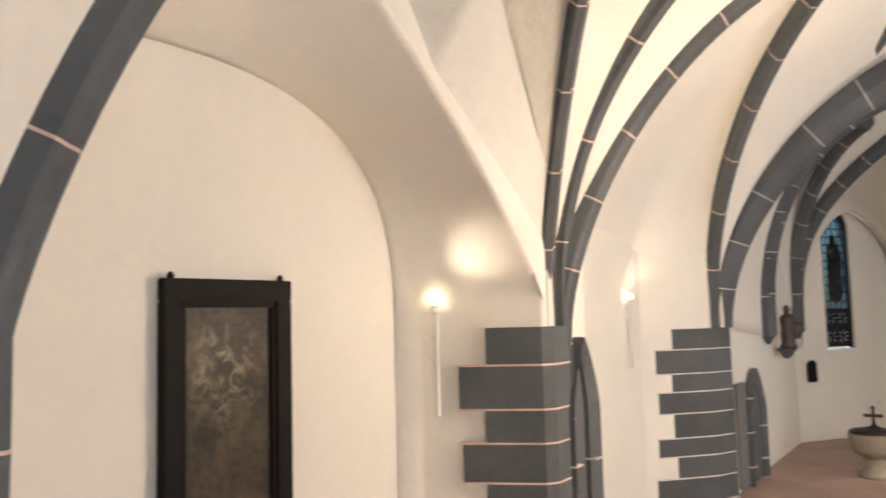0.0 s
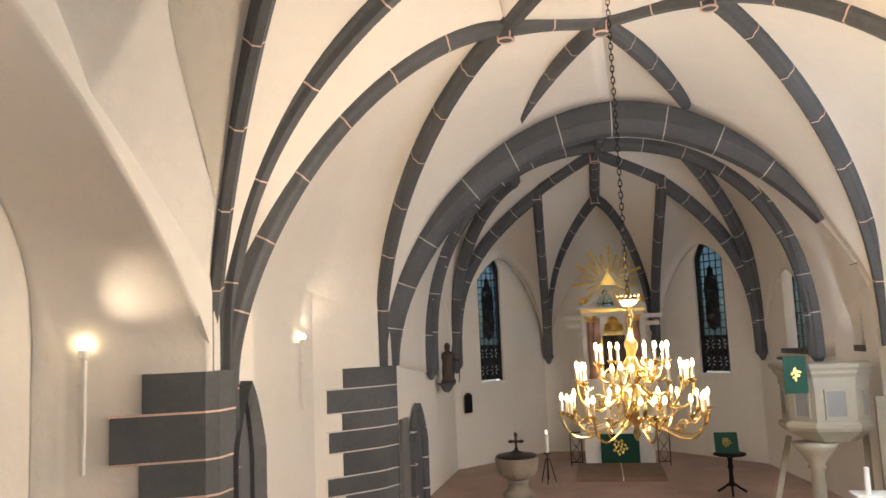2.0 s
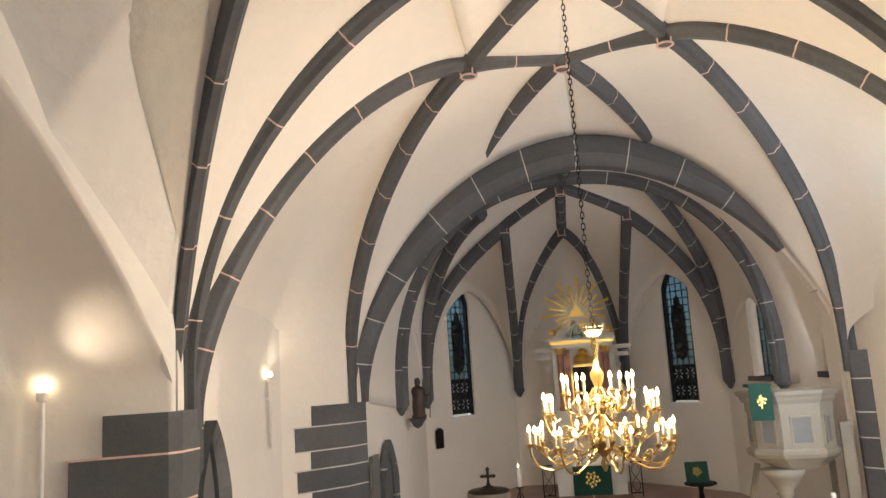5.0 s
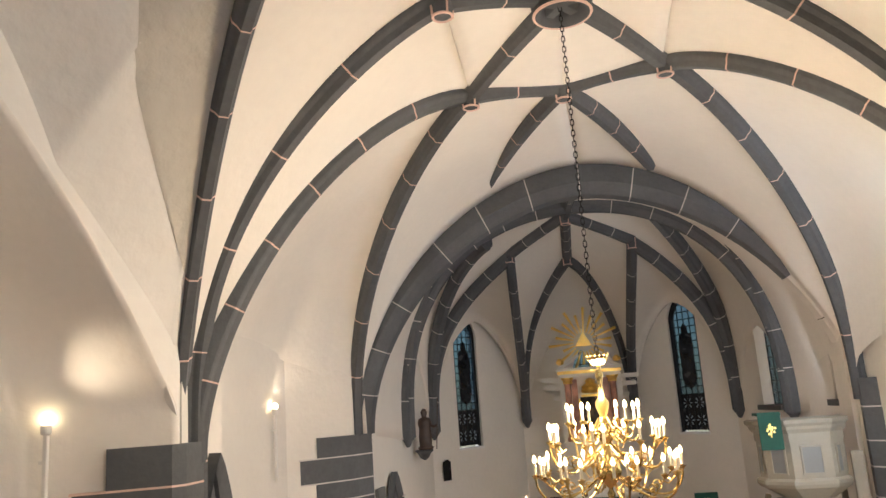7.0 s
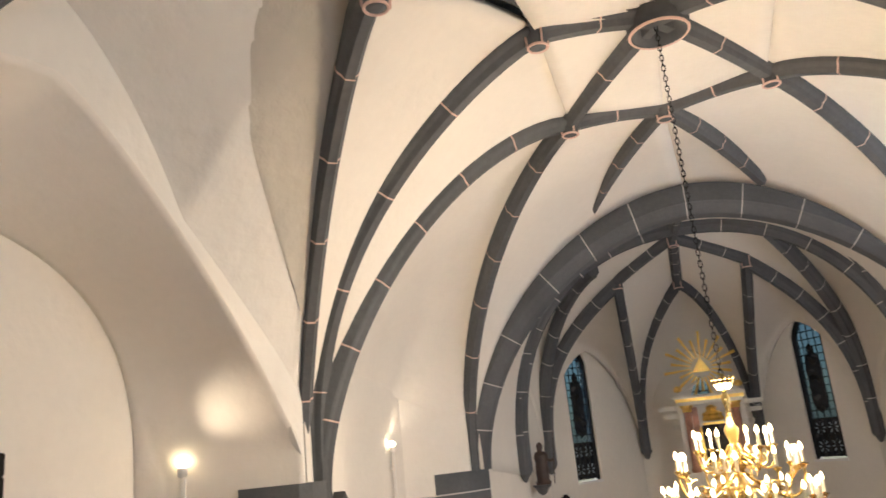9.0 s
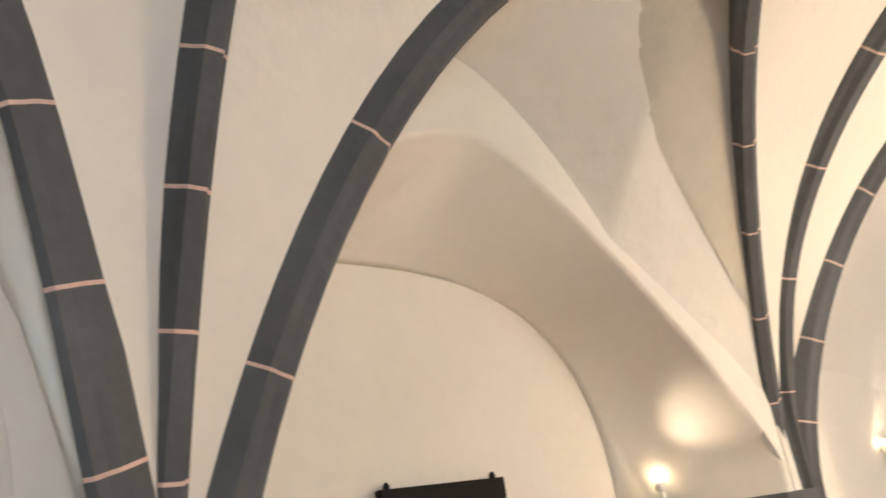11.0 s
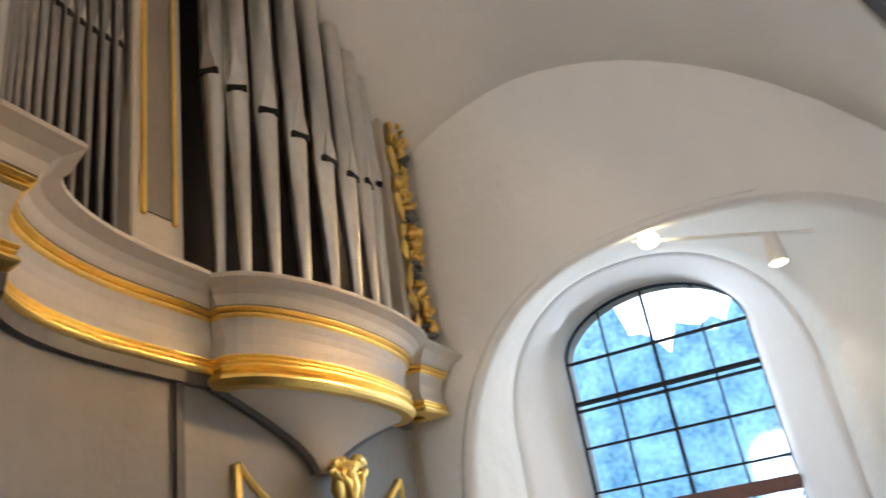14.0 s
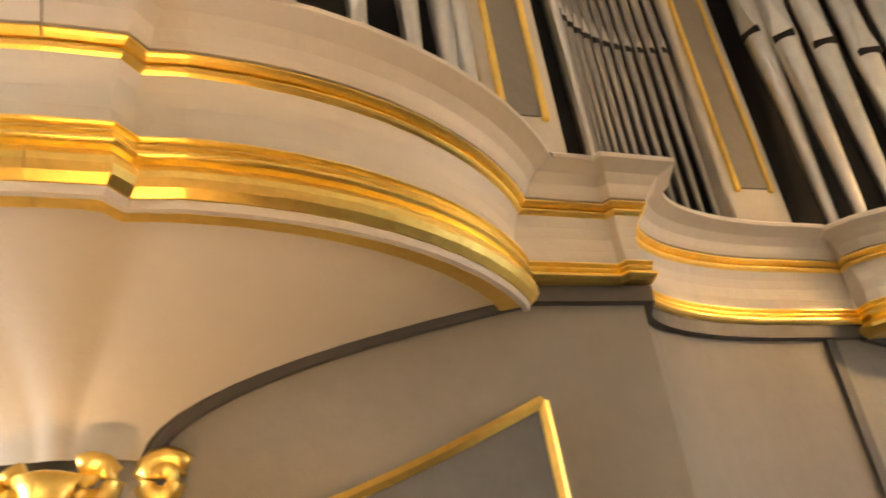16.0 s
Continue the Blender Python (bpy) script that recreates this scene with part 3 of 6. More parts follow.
# wall piece over the chancel arch up to the loft
rows = [[(p.x, ARCH_Y + 0.1, p.z) for p in arch_out], [(p.x, ARCH_Y + 0.1, TOP) for p in arch_out]]
tagged(grid(rows, "wall_chancel_arch", PLASTER, smooth=False, thick=0.15), "plaster above the chancel arch", "wall", kind="structure")
for lo, hi in (((-6.2, 15.6, 0), (-4.30, 16.3, TOP)), ((5.02, 15.6, 0), (6.6, 16.3, TOP))):
    tagged(part("wall_chancel_pier", box(bmesh.new(), lo, hi), PLASTER), "plastered pier of the chancel arch", "wall", kind="structure")


# piers with grey corner stones
def quoins(name, corner, left, right, z_top, z_bottom, course, widths, label, joint=MORTAR, inner=0.55, proud=0.016):
    """Stones round a corner: along the oblique face (left) and the inner face (right)."""
    pier = thing(name, label, "pier", "structure")
    z, i = z_top, 0
    jv, jf = [], []
    while z > z_bottom:
        h = course * (1.0 + 0.16 * math.sin(i * 2.1))
        w = widths[i % len(widths)]
        w *= 1 + 0.05 * math.sin(i * 3.7)
        a, b = corner + left * w, corner + right * inner
        nl, nr = Vector((left.y, -left.x, 0)), Vector((-right.y, right.x, 0))
        if nl.dot(Vector((AX, corner.y - 3, 0)) - corner) < 0:
            nl = -nl
        if (nr.x > 0) != (AX - corner.x > 0):
            nr = -nr
        chamfer = 0.07
        c1, c2 = corner + left * chamfer, corner + right * chamfer
        o = proud
        core = corner + (left + right).normalized() * 0.3
        foot = [a + nl * o, c1 + nl * o, c2 + nr * o, b + nr * o, b - nr * 0.1, core, a - nl * 0.1]
        lo, hi = z - h + 0.012, z - 0.012
        v = [(p.x, p.y, lo) for p in foot] + [(p.x, p.y, hi) for p in foot]
        n = len(foot)
        f = [(k, (k + 1) % n, n + (k + 1) % n, n + k) for k in range(n)] + [tuple(range(n))[::-1], tuple(range(n, 2 * n))]
        mesh_object("quoin_stone", v, f, STONE, pier)
        w2 = max(w, widths[(i + 1) % len(widths)])
        a2 = corner + left * w2
        foot = [a2 + nl * (o + .002), c1 + nl * (o + .002), c2 + nr * (o + .002), b + nr * (o + .002), b - nr * 0.1, core, a2 - nl * 0.1]
        v = [(p.x, p.y, z - h - 0.0125) for p in foot] + [(p.x, p.y, z - h + 0.0125) for p in foot]
        jf += [tuple(k + len(jv) for k in g) for g in f]
        jv += v
        z -= h
        i += 1
    mesh_object("mortar_joints", jv, jf, joint, pier)["kind"] = "stuff"
    return pier


def unit(x, y):
    return Vector((x, y, 0)).normalized()


quoins("pier_north", Vector((-4.47, 8.33, 0)), unit(-1.16, -0.54), unit(0.02, 1), E_Z - 0.23, 0.0, 0.47, (0.76, 1.13, 0.75, 1.12), "grey corner stones of the pier beside the recess", proud=0.055)
quoins("pier_chancel", Vector((-4.46, 15.25, 0)), unit(-0.84, -0.95), unit(0.45, 1), E_Z - 0.46, 0.0, 0.405, (0.84, 1.24), "grey corner stones of the chancel arch pier", MORTAR_GREY)
quoins("pier_chancel_south", Vector((2 * AX + 4.76, 15.2, 0)), unit(0.4, -1), unit(-0.45, 1), E_Z - 0.02, 0.0, 0.52, (1.3, 1.5, 1.35), "grey corner stones of the chancel arch pier", MORTAR_GREY)
# plain bodies of the piers behind the corner stones
for x0, x1, y0, y1 in ((-5.6, -4.53, 8.5, 9.55), (-5.2, -4.7, 15.35, 15.9), (5.12, 6.4, 15.25, 15.9)):
    tagged(part("pier_body", box(bmesh.new(), (x0, y0, 0), (x1, y1, E_Z + (1.1 if y0 == 8.5 else 0.4))), PLASTER), "plastered body of a nave pier", "pier", kind="structure")

bm = bmesh.new()
wide, slim = ((-4.47, 15.25), (-5.47, 14.12), (-5.47, 15.9), (-4.47, 15.9)), ((-4.36, 15.30), (-4.70, 15.2), (-4.70, 15.9), (-4.36, 15.9))
levels = [[bm.verts.new((x, y, z)) for x, y in foot] for foot, z in ((wide, 0.0), (wide, E_Z + 1.25), (slim, E_Z + 2.2))]
for lo, hi in zip(levels, levels[1:]):
    for k in range(4):
        bm.faces.new((lo[k], lo[(k + 1) % 4], hi[(k + 1) % 4], hi[k]))
bm.faces.new(levels[0])
bm.faces.new(levels[-1])
tagged(part("pier_body", bm, PLASTER), "plastered oblique face of the chancel arch pier", "pier", kind="structure")

# ---------------------------------------------------------------- chancel
CF = E_Z - 3.78  # chancel floor
apse = [(-4.34, 15.9), (-4.30, 22.7), (-1.85, 26.1), (1.75, 26.1), (4.42, 23.3), (5.16, 15.9)]
bm = bmesh.new()
vs = [bm.verts.new((x, y, CF)) for x, y in [(-4.9, 15.9)] + apse[1:5] + [(5.6, 15.9)]] + [bm.verts.new((x, y, 0.0)) for x, y in [(-4.9, 15.9)] + apse[1:5] + [(5.6, 15.9)]]
bm.faces.new(vs[:6])
for i in range(6):
    bm.faces.new((vs[i], vs[(i + 1) % 6], vs[6 + (i + 1) % 6], vs[6 + i]))
tagged(part("chancel_floor", bm, FLOOR), "worn reddish stone floor of the raised chancel", "floor", kind="structure")


def wall_panel(name, p0, p1, outline, label, mat=PLASTER, z1=TOP, thick=0.35, z0=0.0):
    """An upright wall between two plan points, with an opening given along it."""
    p0, p1 = Vector((*p0, 0)), Vector((*p1, 0))
    length = (p1 - p0).length
    d = (p1 - p0) / length
    nrm = Vector((-d.y, d.x, 0))
    if nrm.dot(Vector((0.1, 21, 0)) - p0) > 0:
        nrm = -nrm
    if outline is None:
        bm = bmesh.new()
        q = [p0, p1, p1 + nrm * thick, p0 + nrm * thick]
        lo, hi = [bm.verts.new((v.x, v.y, z0)) for v in q], [bm.verts.new((v.x, v.y, z1)) for v in q]
        for i in range(4):
            bm.faces.new((lo[i], lo[(i + 1) % 4], hi[(i + 1) % 4], hi[i]))
        bm.faces.new(lo)
        bm.faces.new(hi)
        ob = part(name, bm, mat)
    else:
        sill = outline[0][1]
        outline = [(outline[0][0], z0)] + outline[1:-1] + [(outline[-1][0], z0)]
        n = len(outline)
        pts = []
        for i in range(n):
            t = i / (n - 1)
            pts.append((0, z0 + (z1 - z0) * t / 0.12) if t < 0.12 else (length, z0 + (z1 - z0) * (1 - t) / 0.12) if t > 0.88 else (length * (t - 0.12) / 0.76, z1))
        at = lambda s, z, o: p0 + d * s + nrm * o + Vector((0, 0, z))
        rows = [[at(*outline[i], thick) for i in range(n)], [at(*pts[i], thick) for i in range(n)], [at(*pts[i], 0) for i in range(n)], [at(*outline[i], 0) for i in range(n)]]
        rows.append(rows[0])
        # below the sill
        ob = grid(rows, name, mat, smooth=False)
        bm = bmesh.new()
        s0, s1, zs = outline[0][0], outline[-1][0], sill
        q = [at(s0, 0, 0), at(s1, 0, 0), at(s1, 0, thick), at(s0, 0, thick)]
        lo, hi = [bm.verts.new((v.x, v.y, z0)) for v in q], [bm.verts.new((v.x, v.y, zs)) for v in q]
        for i in range(4):
            bm.faces.new((lo[i], lo[(i + 1) % 4], hi[(i + 1) % 4], hi[i]))
        bm.faces.new(hi)
        tagged(part(name, bm, mat), label, "wall", kind="structure")
    tagged(ob, label, "wall", kind="structure")
    return p0, d, nrm


tall = lambda mid, half, z0, z1: arch_outline(mid, half, 0.75, z1 - 0.75, 1.35, z0, 20)
LW = 4.162
wall_panel("wall_chancel_north", (-4.34, 15.9), (-4.30, 22.7), None, "white plastered north wall of the chancel")
frame_l = wall_panel("wall_apse_northeast", (-4.30, 22.7), (-1.85, 26.1), tall(LW * 0.40, 0.52, E_Z - 1.36, E_Z + 2.9), "white plastered apse wall with a tall stained window")
wall_panel("wall_apse_east", (-1.85, 26.1), (1.75, 26.1), tall(2.12, 0.36, E_Z + 0.6, E_Z + 1.5), "white plastered east wall behind the altar")
frame_r = wall_panel("wall_apse_southeast", (4.42, 23.3), (1.75, 26.1), tall(3.87 * 0.40, 0.53, E_Z - 1.33, E_Z + 2.92), "white plastered apse wall with a tall stained window")
south_a = wall_panel("wall_chancel_south", (5.16, 15.9), (4.98, 19.4), tall(0.45, 0.42, E_Z - 0.42, E_Z + 1.9), "white plastered south wall of the chancel")
south_b = wall_panel("wall_chancel_south_east", (4.98, 19.4), (4.42, 23.3), tall(1.25, 0.60, E_Z - 0.55, E_Z + 2.4), "white plastered south wall of the chancel")

# ribs of the chancel vault on small corbels
c_pt = lambda x, y, z: Vector((x, y, E_Z + z))
L1, R2 = c_pt(-4.20, 19.05, -0.75), c_pt(4.86, 19.05, -0.70)
L2, R1 = c_pt(-4.19, 22.57, -0.77), c_pt(4.39, 22.75, -0.68)
L3, R3 = c_pt(-1.69, 25.9, -0.70), c_pt(1.80, 25.9, -0.60)
KEY, KEY_W = c_pt(0.16, 19.75, 4.56), c_pt(0.45, 16.75, 4.62)
Y1, Y2, Y3 = c_pt(0.12, 22.8, 4.0), c_pt(-1.475, 21.3, 3.96), c_pt(1.91, 21.3, 4.03)
T_LEFT, T_RIGHT = c_pt(-1.855, 19.05, 3.96), c_pt(2.29, 19.05, 4.28)


def half_arch(foot, cx, a, h, z0, e, n=30):
    """One half of a transverse arch rib: stilted foot, then the curve up to the crown."""
    side = -1 if foot.x < cx else 1
    curve = [Vector((cx + side * a * math.cos(math.pi / 2 * i / n), foot.y, E_Z + z0 + (h - z0) * oval(math.cos(math.pi / 2 * i / n), e))) for i in range(n + 1)]
    return [Vector((curve[0].x, foot.y, foot.z))] + curve


t_left, t_right = half_arch(L1, 0.33, 4.53, 4.68, -0.2, 2.2), half_arch(R2, 0.33, 4.53, 4.68, -0.2, 2.2)
r_l2, r_r1 = rise(L2, Y2, 0.99, 3.04), rise(R1, Y3, 1.02, 2.75)
r_l3, r_r3 = rise(L3, Y2, 0.6, 2.19), rise(R3, Y3, 0.77, 2.11)
r_l4, r_r4 = rise(L3, Y1, 1.08, 2.88), rise(R3, Y1, 1.6, 2.0)
for path, blk, w in ((t_left, 0.95, 1.45), (t_right, 0.95, 1.45), (r_l2, 0.9, 1.0), (r_r1, 0.9, 1.0), (r_l3, 1.1, 0.9), (r_r3, 1.1, 0.9), (r_l4, 0.85, 0.9), (r_r4, 0.85, 0.9),
                     (rise(L2, T_LEFT, 1.53, 2.74), 0.95, 1.05), (rise(R1, T_RIGHT, 0.97, 3.3), 0.95, 1.05), (rise(L1, KEY_W, 3.2, 2.39), 0.95, 1.15), (rise(R2, KEY_W, 3.2, 2.39), 0.95, 1.15)):
    stone_rib(path, blk, w, profile=[(u, v + 0.10) for u, v in RIB], joint=MORTAR_GREY)
for a, b in ((KEY, Y1), (KEY, Y2), (KEY, Y3), (KEY_W, KEY)):
    stone_rib(flat_arc(a, b, 0.04), 0.8, 0.95, joint=MORTAR_GREY)
for p in (KEY, Y1, Y2, Y3):
    node_stone(p, 0.15, 0.3)
for p in (L1, R2, L2, R1, L3, R3):
    bm = lathe(bmesh.new(), [(0.03, -0.22), (0.07, -0.17), (0.11, -0.08), (0.16, -0.03), (0.17, 0.04), (0.15, 0.07)], p, 10)
    tagged(part("rib_corbel", bm, STONE), "small grey stone corbel under a chancel rib", "corbel", kind="structure")


def outwards(path, d=0.13):
    """The path moved away from the middle of the chancel."""
    return [p + Vector((p.x - 0.3, 1.5 * max(0.0, p.y - 21.5), p.z - E_Z - 0.4)).normalized() * d for p in path]


def chancel_web(a, b, bulge=0.12, lun=None, n=12):
    ob = loft(outwards(resample(a, 24)), outwards(resample(b, 24)), "chancel_web", bulge=bulge, lunette=lun, n=n)
    tagged(ob, "white plastered web of the chancel vault", "vault", kind="structure")


chancel_web(t_left, r_l2 + [KEY], lun=cell(2.2, 1.6), n=16)
chancel_web(t_right, r_r1 + [KEY], lun=cell(2.2, 1.6), n=16)
chancel_web(r_l2, r_l3, lun=cell(3.3, 1.6), n=16)
chancel_web(r_r1, r_r3, lun=cell(3.3, 1.6), n=16)
chancel_web(r_l3 + [KEY], r_l4 + [KEY])
chancel_web(r_r3 + [KEY], r_r4 + [KEY])
chancel_web(r_l4, r_r4, lun=cell(3.0, 1.5), n=16)
mid_in = arch_line(4.75, 4.22, ARCH_Y + 0.7, e=1.8, cx=0.50, z0=-0.5)
chancel_web(mid_in[:23], t_left)
chancel_web(mid_in[22:][::-1], t_right)

# ---------------------------------------------------------------- lights of the place and added fill
CH = Vector((0.30, 8.63, E_Z))
lamp("chandelier_light", "POINT", CH + Vector((0, 0, 0.15)), CH, 470, WARM, 0.45)
lamp("wall_lamp_light", "SPOT", (-5.32, 7.20, E_Z + 0.14), (-4.92, 7.86, E_Z + 0.86), 17, WARM, 0.03, spot=72, blend=0.95)
lamp("wall_lamp_light", "SPOT", (-5.22, 13.35, E_Z + 0.24), (-5.45, 14.15, E_Z + 0.85), 16, WARM, 0.03, spot=60, blend=0.9)
lamp("window_daylight", "AREA", (-5.7, -1.28, E_Z + 0.6), (0, -0.6, E_Z + 0.3), 18, DAY, 1.3, 2.2)
lamp("south_window_daylight", "AREA", (5.1, -1.03, E_Z + 0.6), (-3, -0.6, E_Z + 1.5), 160, DAY, 1.6, 2.4)
lamp("south_window_daylight", "AREA", (5.35, 11.3, E_Z + 0.5), (1.8, 14.2, E_Z + 0.7), 190, DAY, 2.0, 3.0)
lamp("chancel_daylight", "AREA", (4.85, 17.2, E_Z + 0.9), (-3, 20, E_Z - 1), 40, (0.9, 0.93, 1.0), 1.1, 2.0)
lamp("chancel_spot", "SPOT", (3.9, 16.5, E_Z + 1.3), (-3.6, 21.6, E_Z - 2.0), 150, (1.0, 0.93, 0.84), 0.06, spot=70, blend=0.6)
lamp("chancel_spot", "SPOT", (-3.4, 16.5, E_Z + 1.6), (1.4, 24.0, E_Z - 1.8), 60, (1.0, 0.92, 0.82), 0.06, spot=65, blend=0.6)
# the southern spot is added and unseen, mirrored from the northern track head
for x in (-4.55, 2 * AX + 4.55):
    lamp("organ_spot", "SPOT", (x, -0.90, E_Z + 1.70), (AX + 0.2, -2.3, E_Z + 1.3), 130, (1.0, 0.60, 0.27), 0.05, spot=95, blend=0.7)
lamp("recess_spot", "SPOT", (-4.93, -0.27, E_Z + 1.40), (-5.10, -0.14, E_Z + 0.3), 6, (1.0, 0.93, 0.82), 0.03, spot=56, blend=0.6)
# added fill from below that brightens the organ bowl; no lamp is known there
lamp("organ_bowl_fill", "SPOT", (0.47, -1.15, E_Z - 0.55), (0.47 - 0.2, -2.0, E_Z + 0.85), 22, (1.0, 0.62, 0.30), 0.06, spot=85, blend=0.8)

# ---------------------------------------------------------------- gallery window
def arch_bar(cy, a, h, z0, x, w, d, n=24):
    """A flat bar bent along an arch, jambs included."""
    rows = []
    outer = arch_outline(cy, a, h, z0, 2.0, z0 - 1.6, n)
    inner = arch_outline(cy, a - w, h - w, z0, 2.0, z0 - 1.6, n)
    for pts, dx in ((outer, 0), (outer, d), (inner, d), (inner, 0), (outer, 0)):
        rows.append([(x + dx, *p) for p in pts])
    return rows


win = thing("window_gallery", "arched clear window with dark iron glazing bars", "window", "structure")
WIN_Y, WIN_Z = -1.285, E_Z + 1.43
grid(arch_bar(WIN_Y, 0.715, 0.46, WIN_Z, -5.80, 0.035, 0.05), "window_frame", IRON, win, smooth=False)
top_at = lambda y: WIN_Z + 0.46 * oval((y - WIN_Y) / 0.715, 2.0)
for y, w in ((WIN_Y - 0.355, 0.012), (WIN_Y, 0.024), (WIN_Y + 0.375, 0.012)):
    part("glazing_bar", box(bmesh.new(), (-5.795, y - w / 2, E_Z - 0.2), (-5.755, y + w / 2, top_at(y) - 0.01)), IRON, win)
for z, w in ((1.43, 0.014), (1.115, 0.03), (1.06, 0.016), (0.78, 0.014), (0.46, 0.014)):
    part("glazing_bar", box(bmesh.new(), (-5.80, WIN_Y - 0.70, E_Z + z - w / 2), (-5.75, WIN_Y + 0.70, E_Z + z + w / 2)), IRON, win)
part("transom", box(bmesh.new(), (-5.82, WIN_Y - 0.70, E_Z + 0.24), (-5.72, WIN_Y + 0.70, E_Z + 0.33), 0.01), BROWN, win, "red brown wooden transom")
part("stile", box(bmesh.new(), (-5.82, WIN_Y - 0.05, E_Z - 1.0), (-5.72, WIN_Y + 0.05, E_Z + 0.24), 0.01), BROWN, win, "red brown wooden stile")
cols = [WIN_Y - 0.70, WIN_Y - 0.355, WIN_Y, WIN_Y + 0.375, WIN_Y + 0.70]
levels = [-0.3, 0.28, 0.46, 0.78, 1.09, 1.43]
for ya, yb in zip(cols, cols[1:]):
    for za, zb in zip(levels, levels[1:]):
        ob = part("pane", box(bmesh.new(), (-5.779, ya, E_Z + za), (-5.775, yb, E_Z + zb)), PANE, win)
        ob.visible_shadow = False
    n = 6
    pts = [(ya + (yb - ya) * i / n, top_at(ya + (yb - ya) * i / n)) for i in range(n + 1)]
    v = [(-5.777, y, z) for y, z in pts] + [(-5.777, yb, WIN_Z), (-5.777, ya, WIN_Z)]
    ob = mesh_object("pane", v, [tuple(range(len(v)))], PANE, win)
    ob.visible_shadow = False

# the wooded slope, its daylight given as emission, and bright sky outside
trees = bpy.data.materials.new("self lit blue green trees")
trees.use_nodes = True
nt = trees.node_tree
b = nt.nodes["Principled BSDF"]
tc, n1, n2 = nt.nodes.new("ShaderNodeTexCoord"), nt.nodes.new("ShaderNodeTexNoise"), nt.nodes.new("ShaderNodeTexNoise")
n1.inputs["Scale"].default_value, n1.inputs["Detail"].default_value = 0.55, 10
n2.inputs["Scale"].default_value, n2.inputs["Detail"].default_value = 3.0, 8
for n in (n1, n2):
    nt.links.new(tc.outputs["Object"], n.inputs["Vector"])
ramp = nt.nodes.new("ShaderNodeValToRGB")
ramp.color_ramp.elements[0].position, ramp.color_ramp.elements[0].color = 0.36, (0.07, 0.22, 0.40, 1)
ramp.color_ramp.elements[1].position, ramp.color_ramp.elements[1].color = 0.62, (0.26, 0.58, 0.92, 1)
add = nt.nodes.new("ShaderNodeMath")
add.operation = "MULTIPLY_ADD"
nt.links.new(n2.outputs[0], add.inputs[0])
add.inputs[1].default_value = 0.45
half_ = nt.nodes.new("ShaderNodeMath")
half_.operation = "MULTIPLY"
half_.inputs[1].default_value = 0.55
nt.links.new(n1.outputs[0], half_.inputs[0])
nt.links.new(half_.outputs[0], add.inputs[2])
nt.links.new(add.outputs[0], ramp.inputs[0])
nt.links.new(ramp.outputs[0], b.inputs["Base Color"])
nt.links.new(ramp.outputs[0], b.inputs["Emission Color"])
# the slope emits its own colours instead of being lit by day
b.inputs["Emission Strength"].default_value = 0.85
b.inputs["Roughness"].default_value = 1.0
rng = random.Random(4)
rows = []
for k in range(161):
    y = -60 + 120 * k / 160
    crest = 21.0 + 1.0 * math.sin(k * 0.9) + 0.7 * math.sin(k * 2.3 + 1) + rng.uniform(-0.45, 0.45) - 4.6 * math.exp(-((y + 7.0) / 3.0) ** 2) - 1.6 * math.exp(-((y + 3.0) / 2.0) ** 2)
    rows.append([(-46, y, -2.0), (-48, y, crest * 0.55), (-50, y, crest)])
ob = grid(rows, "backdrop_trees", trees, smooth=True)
tagged(ob, "distant blue-green wooded slope outside the window", "trees", kind="structure")
skyglow = glow("bright overcast sky", (0.92, 0.96, 1.0), 2.6)
ob = mesh_object("backdrop_sky", [(-70, -90, -5), (-70, 90, -5), (-70, 90, 80), (-70, -90, 80)], [(0, 1, 2, 3)], skyglow)
tagged(ob, "bright white overcast sky", "sky", kind="structure")

# track with two spotlights over the window
track = thing("track_light", "thin ceiling track with two small spotlights", "track light")
bm = tube(bmesh.new(), [(-4.62, -1.05, E_Z + 1.80), (-4.62, -0.05, E_Z + 1.52)], 0.014, 8)
part("rail", bm, LAMPBODY, track)
for y, z, m in ((-0.95, 1.80, BULB), (-0.29, 1.45, LAMPBODY)):
    bm = lathe(bmesh.new(), [(0.012, 0.13), (0.045, 0.12), (0.052, 0.0), (0.055, -0.06), (0.050, -0.065)], (-4.58, y, E_Z + z), 16)
    head = part("spot_head", bm, LAMPBODY, track, "white cylindrical spotlight")
    bm = lathe(bmesh.new(), [(0.01, -0.055), (0.042, -0.066), (0.062, -0.10), (0.05, -0.14), (0.01, -0.16)] if y < -0.5 else [(0.045, -0.066), (0.044, -0.074), (0.02, -0.085)], (-4.56, y, E_Z + z + (0.06 if y < -0.5 else 0)), 16)
    part("bulb", bm, BULB, head, "glowing warm bulb")

